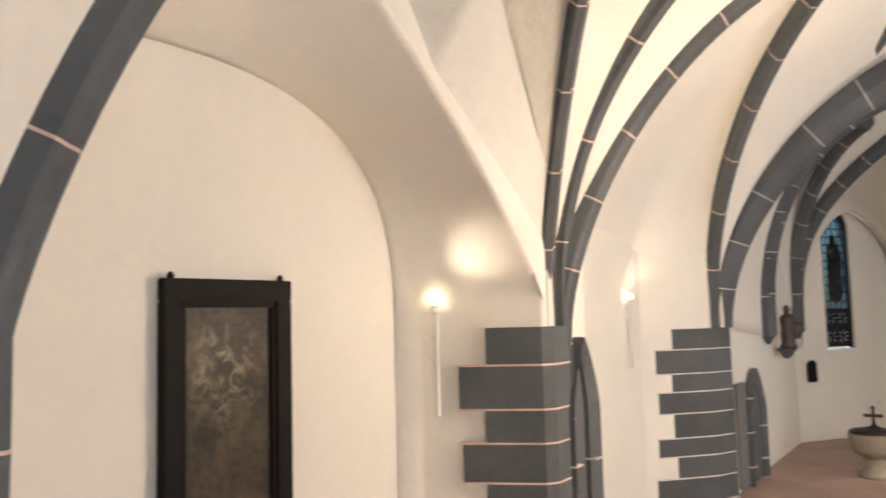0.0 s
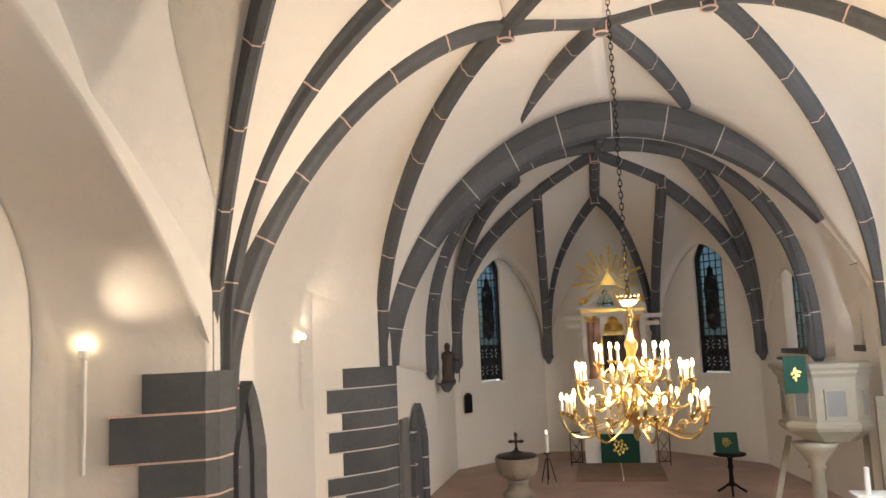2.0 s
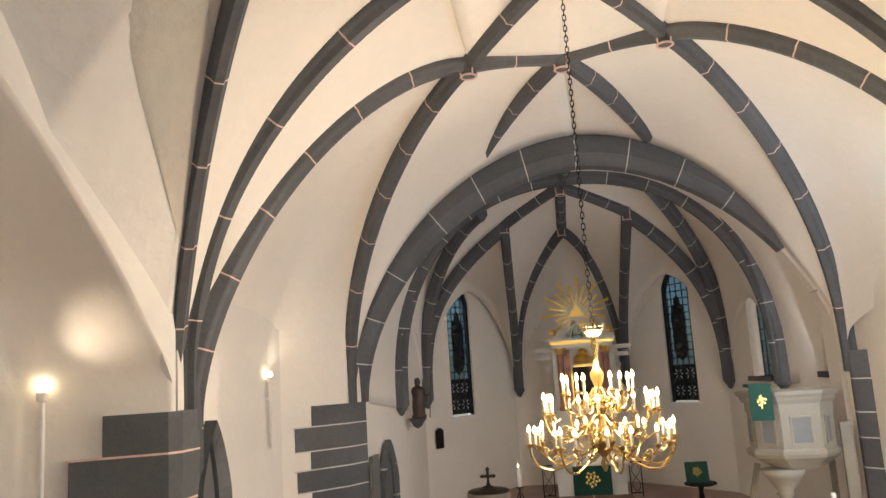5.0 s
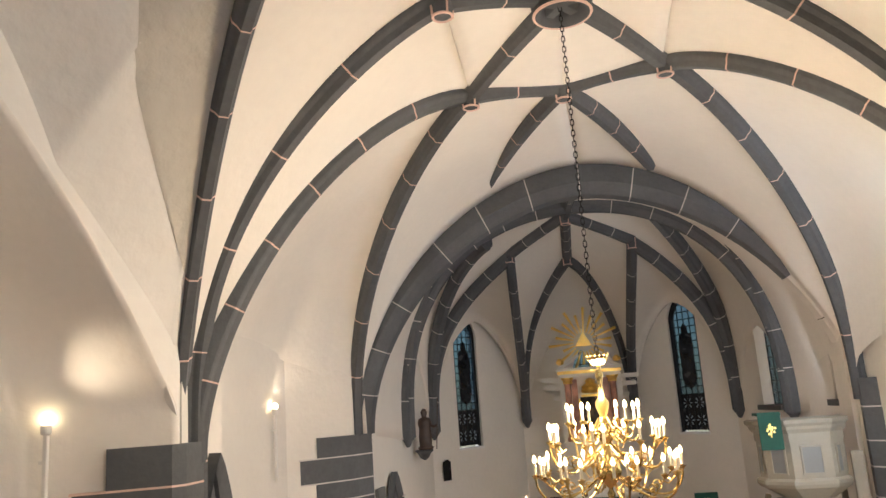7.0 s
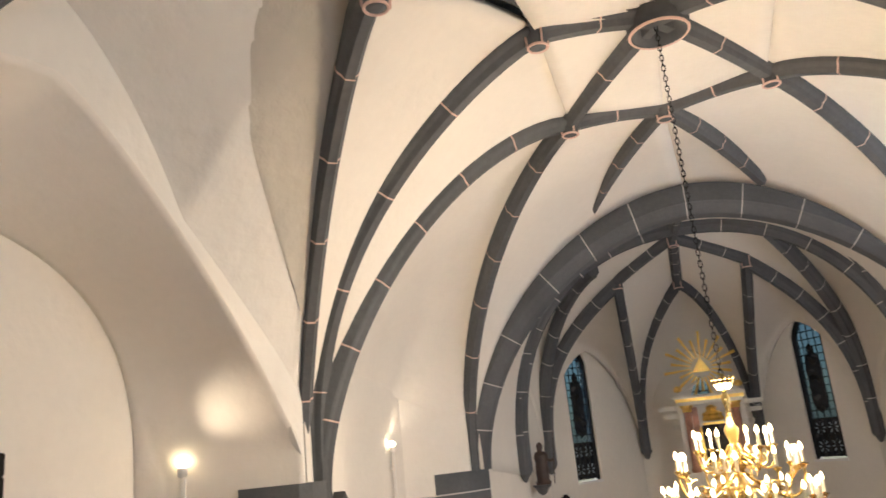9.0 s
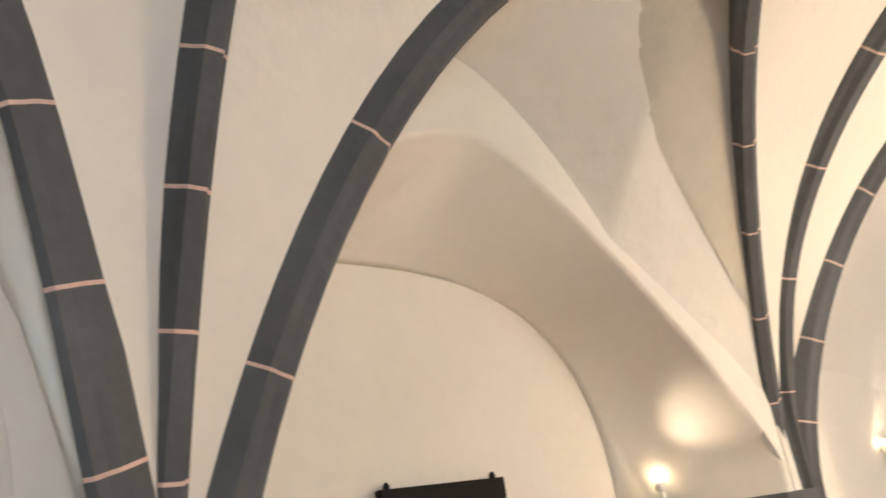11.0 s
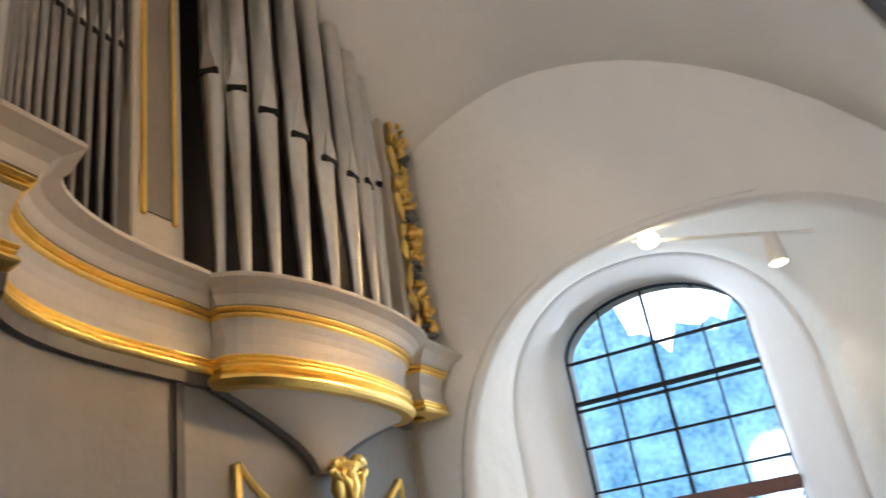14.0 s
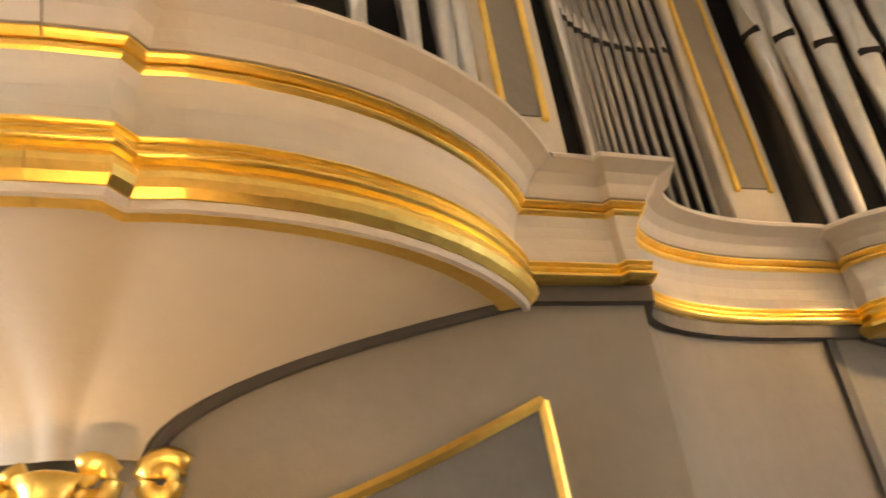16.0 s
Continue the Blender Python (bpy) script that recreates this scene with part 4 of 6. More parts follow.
# ---------------------------------------------------------------- wall lamps
def wall_lamp(x, y, z_top, length):
    lampy = thing("wall_lamp", "slim white upright wall lamp with a glowing top", "wall lamp", group="wall lamps of the nave")
    part("bar", box(bmesh.new(), (x - 0.02, y - 0.025, E_Z + z_top - length), (x + 0.03, y + 0.025, E_Z + z_top), 0.006), LAMPBODY, lampy)
    part("bracket", box(bmesh.new(), (x - 0.07, y - 0.015, E_Z + z_top - 0.3), (x - 0.02, y + 0.015, E_Z + z_top - 0.26)), LAMPBODY, lampy)
    bm = lathe(bmesh.new(), [(0.02, 0.0), (0.055, 0.02), (0.06, 0.10), (0.05, 0.115)], (x, y, E_Z + z_top), 16)
    head = part("lamp_head", bm, LAMPBODY, lampy)
    bm = lathe(bmesh.new(), [(0.015, 0.10), (0.05, 0.125), (0.058, 0.16), (0.03, 0.20), (0.008, 0.21)], (x, y, E_Z + z_top), 16)
    part("bulb", bm, BULB, head, "glowing warm bulb")


wall_lamp(-5.66, 7.66, -0.05, 1.25)
wall_lamp(-5.36, 13.40, 0.02, 1.15)

# ---------------------------------------------------------------- painting in the recess
OIL = material("dark varnished oil paint with pale daubs", (0.040, 0.031, 0.022), 0.45, scale=6, vary=0.8, stain=(0.16, 0.11, 0.065), bsdf_extra=(("Specular IOR Level", 0.25),))


def pale_daubs(mat, centre, size):
    """Pale uneven brushwork round a centre, fading outwards."""
    nt = mat.node_tree
    b = nt.nodes["Principled BSDF"]
    old = b.inputs["Base Color"].links[0].from_socket
    tex = nt.nodes.new("ShaderNodeTexCoord")
    mp = nt.nodes.new("ShaderNodeMapping")
    mp.vector_type = "TEXTURE"
    mp.inputs["Location"].default_value, mp.inputs["Scale"].default_value = centre, size
    ball = nt.nodes.new("ShaderNodeTexGradient")
    ball.gradient_type = "SPHERICAL"
    noise = nt.nodes.new("ShaderNodeTexNoise")
    noise.inputs["Scale"].default_value, noise.inputs["Detail"].default_value, noise.inputs["Distortion"].default_value = 6.5, 5, 1.2
    ramp = nt.nodes.new("ShaderNodeMapRange")
    ramp.inputs[1].default_value, ramp.inputs[2].default_value = 0.47, 0.72
    mul = nt.nodes.new("ShaderNodeMath")
    mul.operation = "MULTIPLY"
    mix = nt.nodes.new("ShaderNodeMix")
    mix.data_type = "RGBA"
    mix.inputs["B"].default_value = (0.42, 0.34, 0.23, 1)
    nt.links.new(tex.outputs["Object"], mp.inputs[0])
    nt.links.new(mp.outputs[0], ball.inputs[0])
    nt.links.new(tex.outputs["Object"], noise.inputs["Vector"])
    nt.links.new(noise.outputs[0], ramp.inputs[0])
    nt.links.new(ball.outputs["Fac"], mul.inputs[0])
    nt.links.new(ramp.outputs[0], mul.inputs[1])
    nt.links.new(mul.outputs[0], mix.inputs["Factor"])
    nt.links.new(old, mix.inputs["A"])
    nt.links.new(mix.outputs["Result"], b.inputs["Base Color"])


pale_daubs(OIL, (-6.0, 4.69, E_Z - 0.56), (0.8, 0.55, 0.62))
painting = thing("painting", "dark old oil painting in a heavy black frame", "painting")
PX, PY0, PY1, PZ0, PZ1 = -6.02, 3.975, 5.49, E_Z - 2.75, E_Z + 0.325
W_ = 0.205
for lo, hi in (((PX, PY0, PZ1 - W_), (PX + 0.10, PY1, PZ1)), ((PX, PY0, PZ0), (PX + 0.10, PY1, PZ0 + W_)), ((PX, PY0, PZ0 + W_), (PX + 0.098, PY0 + W_, PZ1 - W_)), ((PX, PY1 - W_, PZ0 + W_), (PX + 0.098, PY1, PZ1 - W_))):
    part("frame_board", box(bmesh.new(), lo, hi, 0.012), WOOD_DARK, painting, "black stained frame board")
for lo, hi in (((PX + 0.02, PY0 + W_, PZ1 - W_ - 0.06), (PX + 0.075, PY1 - W_, PZ1 - W_)), ((PX + 0.02, PY0 + W_, PZ0 + W_), (PX + 0.075, PY0 + W_ + 0.05, PZ1 - W_ - 0.06)), ((PX + 0.02, PY1 - W_ - 0.05, PZ0 + W_), (PX + 0.075, PY1 - W_, PZ1 - W_ - 0.06))):
    part("inner_moulding", box(bmesh.new(), lo, hi, 0.012), WOOD_DARK, painting)
part("canvas", box(bmesh.new(), (PX, PY0 + W_, PZ0 + W_), (PX + 0.03, PY1 - W_, PZ1 - W_)), OIL, painting, "dark varnished canvas with pale shapes")
for y in (PY0 + 0.10, PY1 - 0.12):
    part("hook", lathe(bmesh.new(), [(0.03, 0.0), (0.035, 0.02), (0.02, 0.05), (0.008, 0.06)], (PX + 0.05, y, PZ1), 10), WOOD_DARK, painting, "small dark hanging knob")
# ---------------------------------------------------------------- chandelier
chand = thing("chandelier", "large brass chandelier with lit electric candles on a chain", "chandelier", at=CH)
def cpart(name, bm, mat, label="", parent=None, smooth=False):
    return part(name, bm, mat, parent or chand, label, smooth)
cpart("stem", lathe(bmesh.new(), [(0.012, -1.14), (0.03, -1.10), (0.045, -1.05), (0.02, -1.0), (0.05, -0.96), (0.11, -0.90), (0.14, -0.82), (0.11, -0.72), (0.05, -0.66), (0.04, -0.55), (0.09, -0.48), (0.10, -0.42), (0.05, -0.36), (0.035, -0.25), (0.07, -0.15), (0.075, -0.10), (0.035, -0.04), (0.025, 0.1), (0.045, 0.2), (0.02, 0.28), (0.015, 0.36)], (0, 0, 0), 20), BRASS, "turned brass stem with balls", smooth=True)
bm = lathe(bmesh.new(), [(0.02, 0.30), (0.06, 0.30), (0.115, 0.36), (0.125, 0.385), (0.11, 0.395), (0.05, 0.40), (0.02, 0.46)], (0, 0, 0), 24)
crown_cup = cpart("crown_cup", bm, BRASS, "pierced brass crown", smooth=True)
bm = bmesh.new()
for k in range(14):
    a = 2 * math.pi * k / 14
    lathe(bm, [(0.004, 0.39), (0.016, 0.405), (0.010, 0.43), (0.003, 0.44)], (0.115 * math.cos(a), 0.115 * math.sin(a), 0), 6)
part("crown_finials", bm, BRASS, crown_cup)


def scroll(cx, cz, r0, turns, a0, n=26, sgn=1):
    return [(cx + r0 * (1 - 0.75 * i / n) * math.cos(a0 + sgn * turns * 2 * math.pi * i / n), cz + r0 * (1 - 0.75 * i / n) * math.sin(a0 + sgn * turns * 2 * math.pi * i / n)) for i in range(n + 1)]


def candle_arm(angle, reach, low, tip_z, extra):
    """A swung brass arm with scrolls, drip pan, tube and flame bulb."""
    ca, sa = math.cos(angle), math.sin(angle)
    to = lambda r, z, t=0.0: (r * ca - t * sa, r * sa + t * ca, z)
    bm = bmesh.new()
    line = []
    for i in range(27):
        s = i / 26
        r = 0.05 + (reach - 0.05) * (1 - (1 - s) ** 1.7)
        z = low + (tip_z - 0.03 - low) * max(0.0, (s - 0.5) / 0.5) ** 2 + 0.26 * max(0.0, (0.5 - s) / 0.5) ** 1.8
        line.append(to(r, z))
    line.append(to(reach, tip_z))
    tube(bm, line, 0.0125, 7)
    arm = cpart("arm", bm, BRASS, "curved brass arm")
    for cx, cz, r0, sg in ((reach * 0.62, low + 0.10, 0.065, 1), (reach * 0.35, low + 0.12, 0.05, -1)):
        bm = bmesh.new()
        tube(bm, [to(x, z) for x, z in scroll(cx, cz, r0, 1.3, -math.pi / 2, sgn=sg)], 0.008, 5)
        lathe(bm, [(0.004, -0.012), (0.02, -0.008), (0.022, 0.006), (0.006, 0.012)], to(cx, cz), 8)
        part("scroll", bm, BRASS, arm, "coiled brass scroll with rosette")
    spots = [(reach, tip_z, 0.0)] + [(reach * 0.90, tip_z - 0.02, t) for t in extra]
    for r, z, t in spots:
        p = Vector(to(r, z, t))
        if t:
            bm = tube(bmesh.new(), [to(reach * 0.72, tip_z - 0.08), to(reach * 0.8, tip_z - 0.12, t * 0.7), tuple(p + Vector((0, 0, -0.02))), tuple(p)], 0.008, 6)
            part("side_branch", bm, BRASS, arm)
        part("drip_pan", lathe(bmesh.new(), [(0.008, -0.04), (0.018, -0.03), (0.03, -0.01), (0.042, 0.0), (0.044, 0.008), (0.016, 0.004), (0.016, 0.02)], p, 14), BRASS, arm)
        part("candle_tube", lathe(bmesh.new(), [(0.015, 0.01), (0.015, 0.135), (0.012, 0.138)], p, 10), WAX, arm, "cream candle tube")
        part("flame_bulb", lathe(bmesh.new(), [(0.009, 0.136), (0.018, 0.146), (0.0225, 0.162), (0.015, 0.192), (0.004, 0.216)], p, 10), FLAME, arm, "glowing flame-shaped bulb")


for k in range(8):
    candle_arm(2 * math.pi * k / 8 + 0.2, 0.79, -1.09, -0.82, (-0.12, 0.12))
for k in range(8):
    candle_arm(2 * math.pi * k / 8 + 0.55, 0.62, -0.80, -0.50, (-0.10, 0.10) if k % 2 else ())
for k in range(6):
    candle_arm(2 * math.pi * k / 6 + 0.1, 0.38, -0.52, -0.30, (0.09,) if k % 3 == 0 else ())
# chain up to the ring
chain = thing("chain", "long dark iron chain holding the chandelier", "chain", at=CH)
z, i = 0.44, 0
top = RING.z + 0.15 - CH.z
link_a = bmesh.new()
loop = [(0.020 * math.cos(a), 0.0, 0.033 + 0.030 * math.sin(a) + (0.012 if math.sin(a) > 0 else -0.012)) for a in [k * math.pi / 6 for k in range(13)]]
tube(link_a, loop, 0.006, 5)
first_link = part("link", link_a, IRON, chain)
first_link.location.z = z
while z < top:
    z += 0.066
    i += 1
    o = first_link.copy()
    scene.collection.objects.link(o)
    o.location.z, o.rotation_euler.z = z, (i % 2) * math.pi / 2

# ---------------------------------------------------------------- chancel furniture
def apse_window(base, mid, half, z0, z1, label):
    """Tall leaded window: dark stained figure field over a patterned foot, pale panes round it."""
    p0, d, nrm = base
    at = lambda s, z, o=0.12: p0 + d * s + nrm * o + Vector((0, 0, z))
    w = thing("window_apse", label, "window", "structure")
    def quad(name, s0, s1, za, zb, o, t, mat, parent=w, lab=""):
        v = [at(s0, za, o), at(s1, za, o), at(s1, zb, o), at(s0, zb, o), at(s0, za, o + t), at(s1, za, o + t), at(s1, zb, o + t), at(s0, zb, o + t)]
        return mesh_object(name, v, [(0, 1, 2, 3), (7, 6, 5, 4), (0, 4, 5, 1), (1, 5, 6, 2), (2, 6, 7, 3), (3, 7, 4, 0)], mat, parent, label=lab)
    out, inn = arch_outline(mid, half, 0.75, z1 - 0.75, 1.35, z0, 20), arch_outline(mid, half - 0.10, 0.68, z1 - 0.80, 1.35, z0 + 0.1, 20)
    rows = [[at(*p, o) for p in line] for line, o in ((out, 0.08), (inn, 0.08), (inn, 0.16), (out, 0.16), (out, 0.08))]
    grid(rows, "window_frame", LEAD, w, smooth=False)
    h = z1 - z0
    # pale glass
    nx, nz = 4, 13
    lo, hi = z0 + h * 0.27, z1 - 0.16
    for i in range(nx):
        for j in range(nz):
            s0, s1 = mid - half + 0.1 + (2 * half - 0.2) * i / nx, mid - half + 0.1 + (2 * half - 0.2) * (i + 1) / nx
            za, zb = lo + (hi - lo) * j / nz, lo + (hi - lo) * (j + 1) / nz
            lim = z1 - 0.8 + 0.68 * oval(((s0 + s1) / 2 - mid) / (half - 0.1), 1.35)
            if za > lim:
                continue
            ob = quad("pane", s0 + 0.006, s1 - 0.006, za + 0.006, min(zb, lim + 0.1) - 0.006, 0.115, 0.006, PANE_PALE)
            ob.visible_shadow = False
    for i in range(1, nx):
        quad("lead_bar", mid - half + 0.1 + (2 * half - 0.2) * i / nx - 0.013, mid - half + 0.1 + (2 * half - 0.2) * i / nx + 0.013, z0 + 0.1, z1 - 0.3, 0.105, 0.02, LEAD)
    for j in range(nz):
        za = lo + (hi - lo) * j / nz
        quad("lead_bar", mid - half + 0.09, mid + half - 0.09, za - 0.014, za + 0.014, 0.10, 0.022, LEAD)
    # dark figure field
    bm = bmesh.new()
    c0, zs = mid, z0 + h * 0.34
    prof = [(-0.22, 0.0), (-0.27, 0.25), (-0.25, 0.7), (-0.27, 1.15), (-0.22, 1.45), (-0.12, 1.56), (-0.11, 1.74), (0, 1.84), (0.11, 1.74), (0.12, 1.56), (0.22, 1.45), (0.27, 1.15), (0.25, 0.7), (0.27, 0.25), (0.22, 0.0), (0.0, -0.16)]
    front, rear = [bm.verts.new(at(c0 + u, zs + v, 0.088)) for u, v in prof], [bm.verts.new(at(c0 + u, zs + v, 0.10)) for u, v in prof]
    bm.faces.new(front)
    bm.faces.new(rear[::-1])
    for k in range(len(prof)):
        bm.faces.new((front[k], front[(k + 1) % len(prof)], rear[(k + 1) % len(prof)], rear[k]))
    part("dark_field", bm, GLASS_DARK, w, "dark painted glass shape")
    # patterned foot
    quad("foot_panel", mid - half + 0.09, mid + half - 0.09, z0 + 0.09, lo, 0.125, 0.02, GLASS_DARK)
    for i in range(2):
        for j in range(2):
            cs, cz = mid + (i - 0.5) * (half - 0.1), z0 + 0.12 + (lo - z0 - 0.12) * (j + 0.5) / 2
            bm = bmesh.new()
            for k in range(8):
                a = k * math.pi / 4
                r1, r2, wd = 0.07, 0.165, 0.022
                q = [(math.cos(a) * r1 - math.sin(a) * o, math.sin(a) * r1 + math.cos(a) * o) for o in (-wd * 0.4, wd * 0.4)] + [(math.cos(a) * r2 - math.sin(a) * o, math.sin(a) * r2 * 1.15 + math.cos(a) * o) for o in (wd, -wd)]
                bm.faces.new([bm.verts.new(at(cs + u, cz + v, 0.119)) for u, v in q])
            part("petal_pane", bm, PALE_BITS, w, "pale blue petal-shaped pane")
    quad("sill", mid - half - 0.03, mid + half + 0.03, z0 - 0.03, z0 + 0.03, -0.03, 0.2, REVEAL)
    return w


PALE_BITS = material("pale blue glass chips", (0.30, 0.38, 0.42), 0.3, scale=20, vary=0.3)
apse_window(frame_l, LW * 0.40, 0.52, E_Z - 1.36, E_Z + 2.9, "tall stained window with a dark figure and pale leaded panes")
apse_window(frame_r, 3.87 * 0.40, 0.53, E_Z - 1.33, E_Z + 2.92, "tall stained window with a dark figure and pale leaded panes")



def plain_window(base, mid, half, z0, z1, label, depth=0.26):
    """A clear leaded window in a plastered opening."""
    p0, d, nrm = base
    w = thing("window_chancel", label, "window", "structure")
    at = lambda s, z, o: p0 + d * s + nrm * o + Vector((0, 0, z))
    def bar(name, s0, s1, za, zb, o, t, mat):
        v = [at(s0, za, o), at(s1, za, o), at(s1, zb, o), at(s0, zb, o), at(s0, za, o + t), at(s1, za, o + t), at(s1, zb, o + t), at(s0, zb, o + t)]
        return mesh_object(name, v, [(0, 1, 2, 3), (7, 6, 5, 4), (0, 4, 5, 1), (1, 5, 6, 2), (2, 6, 7, 3), (3, 7, 4, 0)], mat, w)
    for i in range(5):
        s0 = mid - half + 2 * half * i / 4
        bar("lead_bar", s0 - 0.014, s0 + 0.014, z0, z1, depth + 0.01, 0.03, LEAD)
    n = int((z1 - z0) / 0.28)
    for j in range(n + 1):
        z = z0 + (z1 - z0) * j / n
        bar("lead_bar", mid - half, mid + half, z - 0.014, z + 0.014, depth, 0.03, LEAD)
        if j < n:
            for i in range(4):
                s0 = mid - half + 2 * half * i / 4
                bar("pane", s0 + 0.015, s0 + half / 2 - 0.015, z + 0.015, z + (z1 - z0) / n - 0.015, depth + 0.02, 0.005, PANE_PALE).visible_shadow = False
    bar("sill", mid - half - 0.15, mid + half + 0.15, z0 - 0.12, z0, -0.12, 0.45, STONE)


plain_window(south_a, 0.45, 0.42, E_Z - 0.42, E_Z + 1.9, "clear leaded chancel window over a grey stone sill", 0.05)
plain_window(south_b, 1.25, 0.60, E_Z - 0.55, E_Z + 2.4, "clear leaded chancel window over a grey stone sill")

east = thing("window_east", "small leaded window behind the altar crown", "window", "structure")
part("pane", box(bmesh.new(), (-1.0, 26.47, E_Z - 1.5), (1.4, 26.48, E_Z + 3.2)), PANE_PALE, east).visible_shadow = False
for k in range(9):
    part("lead_bar", box(bmesh.new(), (-1.0 + 0.3 * k - 0.02, 26.44, E_Z - 1.5), (-1.0 + 0.3 * k + 0.02, 26.468, E_Z + 3.2)), LEAD, east)
for k in range(12):
    part("lead_bar", box(bmesh.new(), (-1.0, 26.40, E_Z - 1.5 + 0.42 * k - 0.02), (1.4, 26.438, E_Z - 1.5 + 0.42 * k + 0.02)), LEAD, east)

altar = thing("altar", "white clothed altar with a green frontal", "altar")
AL, AR, AY = -0.66, 1.40, 23.05
part("altar_block", box(bmesh.new(), (AL + 0.05, AY, CF + 0.03), (AR - 0.05, AY + 0.9, CF + 1.04), 0.01), LINEN, altar)
part("mensa", box(bmesh.new(), (AL - 0.05, AY - 0.06, CF + 1.04), (AR + 0.05, AY + 0.95, CF + 1.11), 0.012), LINEN, altar, "white linen covered altar top")
rows = []
for k in range(25):
    x = AL - 0.05 + (AR - AL + 0.1) * k / 24
    rows.append([(x, AY - 0.066, CF + 1.115), (x, AY - 0.075, CF + 0.98 - 0.012 * (k % 2)), (x, AY - 0.07, CF + 0.90 + 0.012 * (k % 2))])
grid(rows, "linen_edge", LINEN, altar, smooth=True, thick=0.008)
step = thing("altar_step", "low wooden altar step with a thin seam", "step")
part("tread", box(bmesh.new(), (-0.82, 20.72, CF), (1.46, AY - 0.1, CF + 0.12), 0.01), material("brown boards", (0.20, 0.12, 0.075), 0.6, scale=9, vary=0.25), step)
part("seam", box(bmesh.new(), (0.36, 20.71, CF + 0.02), (0.385, AY - 0.1, CF + 0.125)), REVEAL, step, "pale seam strip")
antep = thing("altar_frontal", "dark green altar frontal with a gold emblem", "altar cloth")
part("cloth", box(bmesh.new(), (-0.16, AY - 0.10, CF + 0.06), (0.92, AY - 0.08, CF + 0.93), 0.004), GREEN, antep)


def emblem(parent, x, y, z, r, seed, cross=False):
    rng = random.Random(seed)
    bm = bmesh.new()
    if cross:
        box(bm, (x - 0.012, y, z - r * 1.2), (x + 0.012, y + 0.006, z + r))
        box(bm, (x - r * 0.7, y, z + r * 0.2), (x + r * 0.7, y + 0.006, z + r * 0.32))
    for k in range(9 if cross else 16):
        a = k * 2.399
        rr = r * math.sqrt((k + 0.5) / 16)
        lathe(bm, [(0.005, -r * 0.2), (r * 0.2, -0.01), (r * 0.15, r * 0.15), (0.004, r * 0.2)], (x + rr * math.cos(a), y + 0.008, z + rr * math.sin(a)), 7)
    part("emblem", bm, GOLD, parent, "gold embroidered leaf emblem")


emblem(antep, 0.38, AY - 0.105, CF + 0.56, 0.21, 1)
for x0 in (AL - 0.38, AR + 0.03):
    rail = thing("altar_rail", "black wrought iron rail panel beside the altar", "railing", group="altar rails")
    for dx in (0.0, 0.32):
        part("post", box(bmesh.new(), (x0 + dx, AY + 0.1, CF), (x0 + dx + 0.03, AY + 0.13, CF + 0.98)), IRON, rail)
    for z in (0.1, 0.95):
        part("cross_bar", box(bmesh.new(), (x0 + 0.03, AY + 0.1, CF + z), (x0 + 0.32, AY + 0.13, CF + z + 0.03)), IRON, rail)
    for sg in (1, -1):
        bm = tube(bmesh.new(), [(x0 + 0.175 + sg * 0.11 * math.sin(i * math.pi / 8), AY + 0.115, CF + 0.13 + 0.82 * i / 16) for i in range(17)], 0.009, 5)
        part("twisted_bar", bm, IRON, rail)

# retable with columns, pediment and sunburst
ret = thing("retable", "white and gold baroque altarpiece with sunburst and columns", "altarpiece")
RY, RC = 24.2, 0.43
zz = lambda v: E_Z + v
part("base", box(bmesh.new(), (RC - 0.95, RY, CF + 1.0), (RC + 0.95, RY + 0.5, zz(-1.35)), 0.02), PULPIT, ret)
part("back_panel", box(bmesh.new(), (RC - 0.80, RY + 0.2, zz(-1.35)), (RC + 0.80, RY + 0.5, zz(0.75)), 0.01), PULPIT, ret)
for x in (-0.68, 0.68):
    part("column", lathe(bmesh.new(), [(0.14, -1.35), (0.15, -1.25), (0.11, -1.2), (0.105, -0.4), (0.095, 0.32), (0.11, 0.34), (0.10, 0.38)], (RC + x, RY + 0.08, E_Z), 16), MARBLE, ret, "red marbled column", smooth=True)
    part("capital", lathe(bmesh.new(), [(0.10, 0.36), (0.13, 0.40), (0.11, 0.44), (0.16, 0.52), (0.17, 0.56)], (RC + x, RY + 0.08, E_Z), 12, 6, 0.12), GOLD, ret, "gilded capital")
    part("pilaster", box(bmesh.new(), (RC + x - 0.26 if x < 0 else RC + x + 0.12, RY + 0.12, zz(-1.35)), (RC + x - 0.12 if x < 0 else RC + x + 0.26, RY + 0.3, zz(0.56)), 0.01), PULPIT, ret)
for z0, z1, o in ((0.56, 0.66, 0.0), (0.66, 0.76, 0.05), (0.76, 0.84, 0.10)):
    part("cornice_course", box(bmesh.new(), (RC - 0.92 - o, RY - 0.06 - o, zz(z0)), (RC + 0.92 + o, RY + 0.5, zz(z1)), 0.012), PULPIT if z0 != 0.66 else GOLD, ret)
for sg in (1, -1):
    bm = bmesh.new()
    rot = Matrix.Translation((RC + sg * 0.62, RY + 0.05, zz(1.0))) @ Matrix.Rotation(radians(sg * 33), 4, "Y")
    box(bm, (-0.42, -0.1, -0.045), (0.42, 0.1, 0.045), 0.01, rot)
    part("pediment_slope", bm, PULPIT, ret)
    part("volute", lathe(bmesh.new(), [(0.01, -0.1), (0.10, -0.07), (0.12, 0.0), (0.08, 0.06), (0.02, 0.1)], (RC + sg * 0.86, RY + 0.02, zz(1.05)), 10, 5, 0.15), GOLD, ret, "gilded scroll ornament")
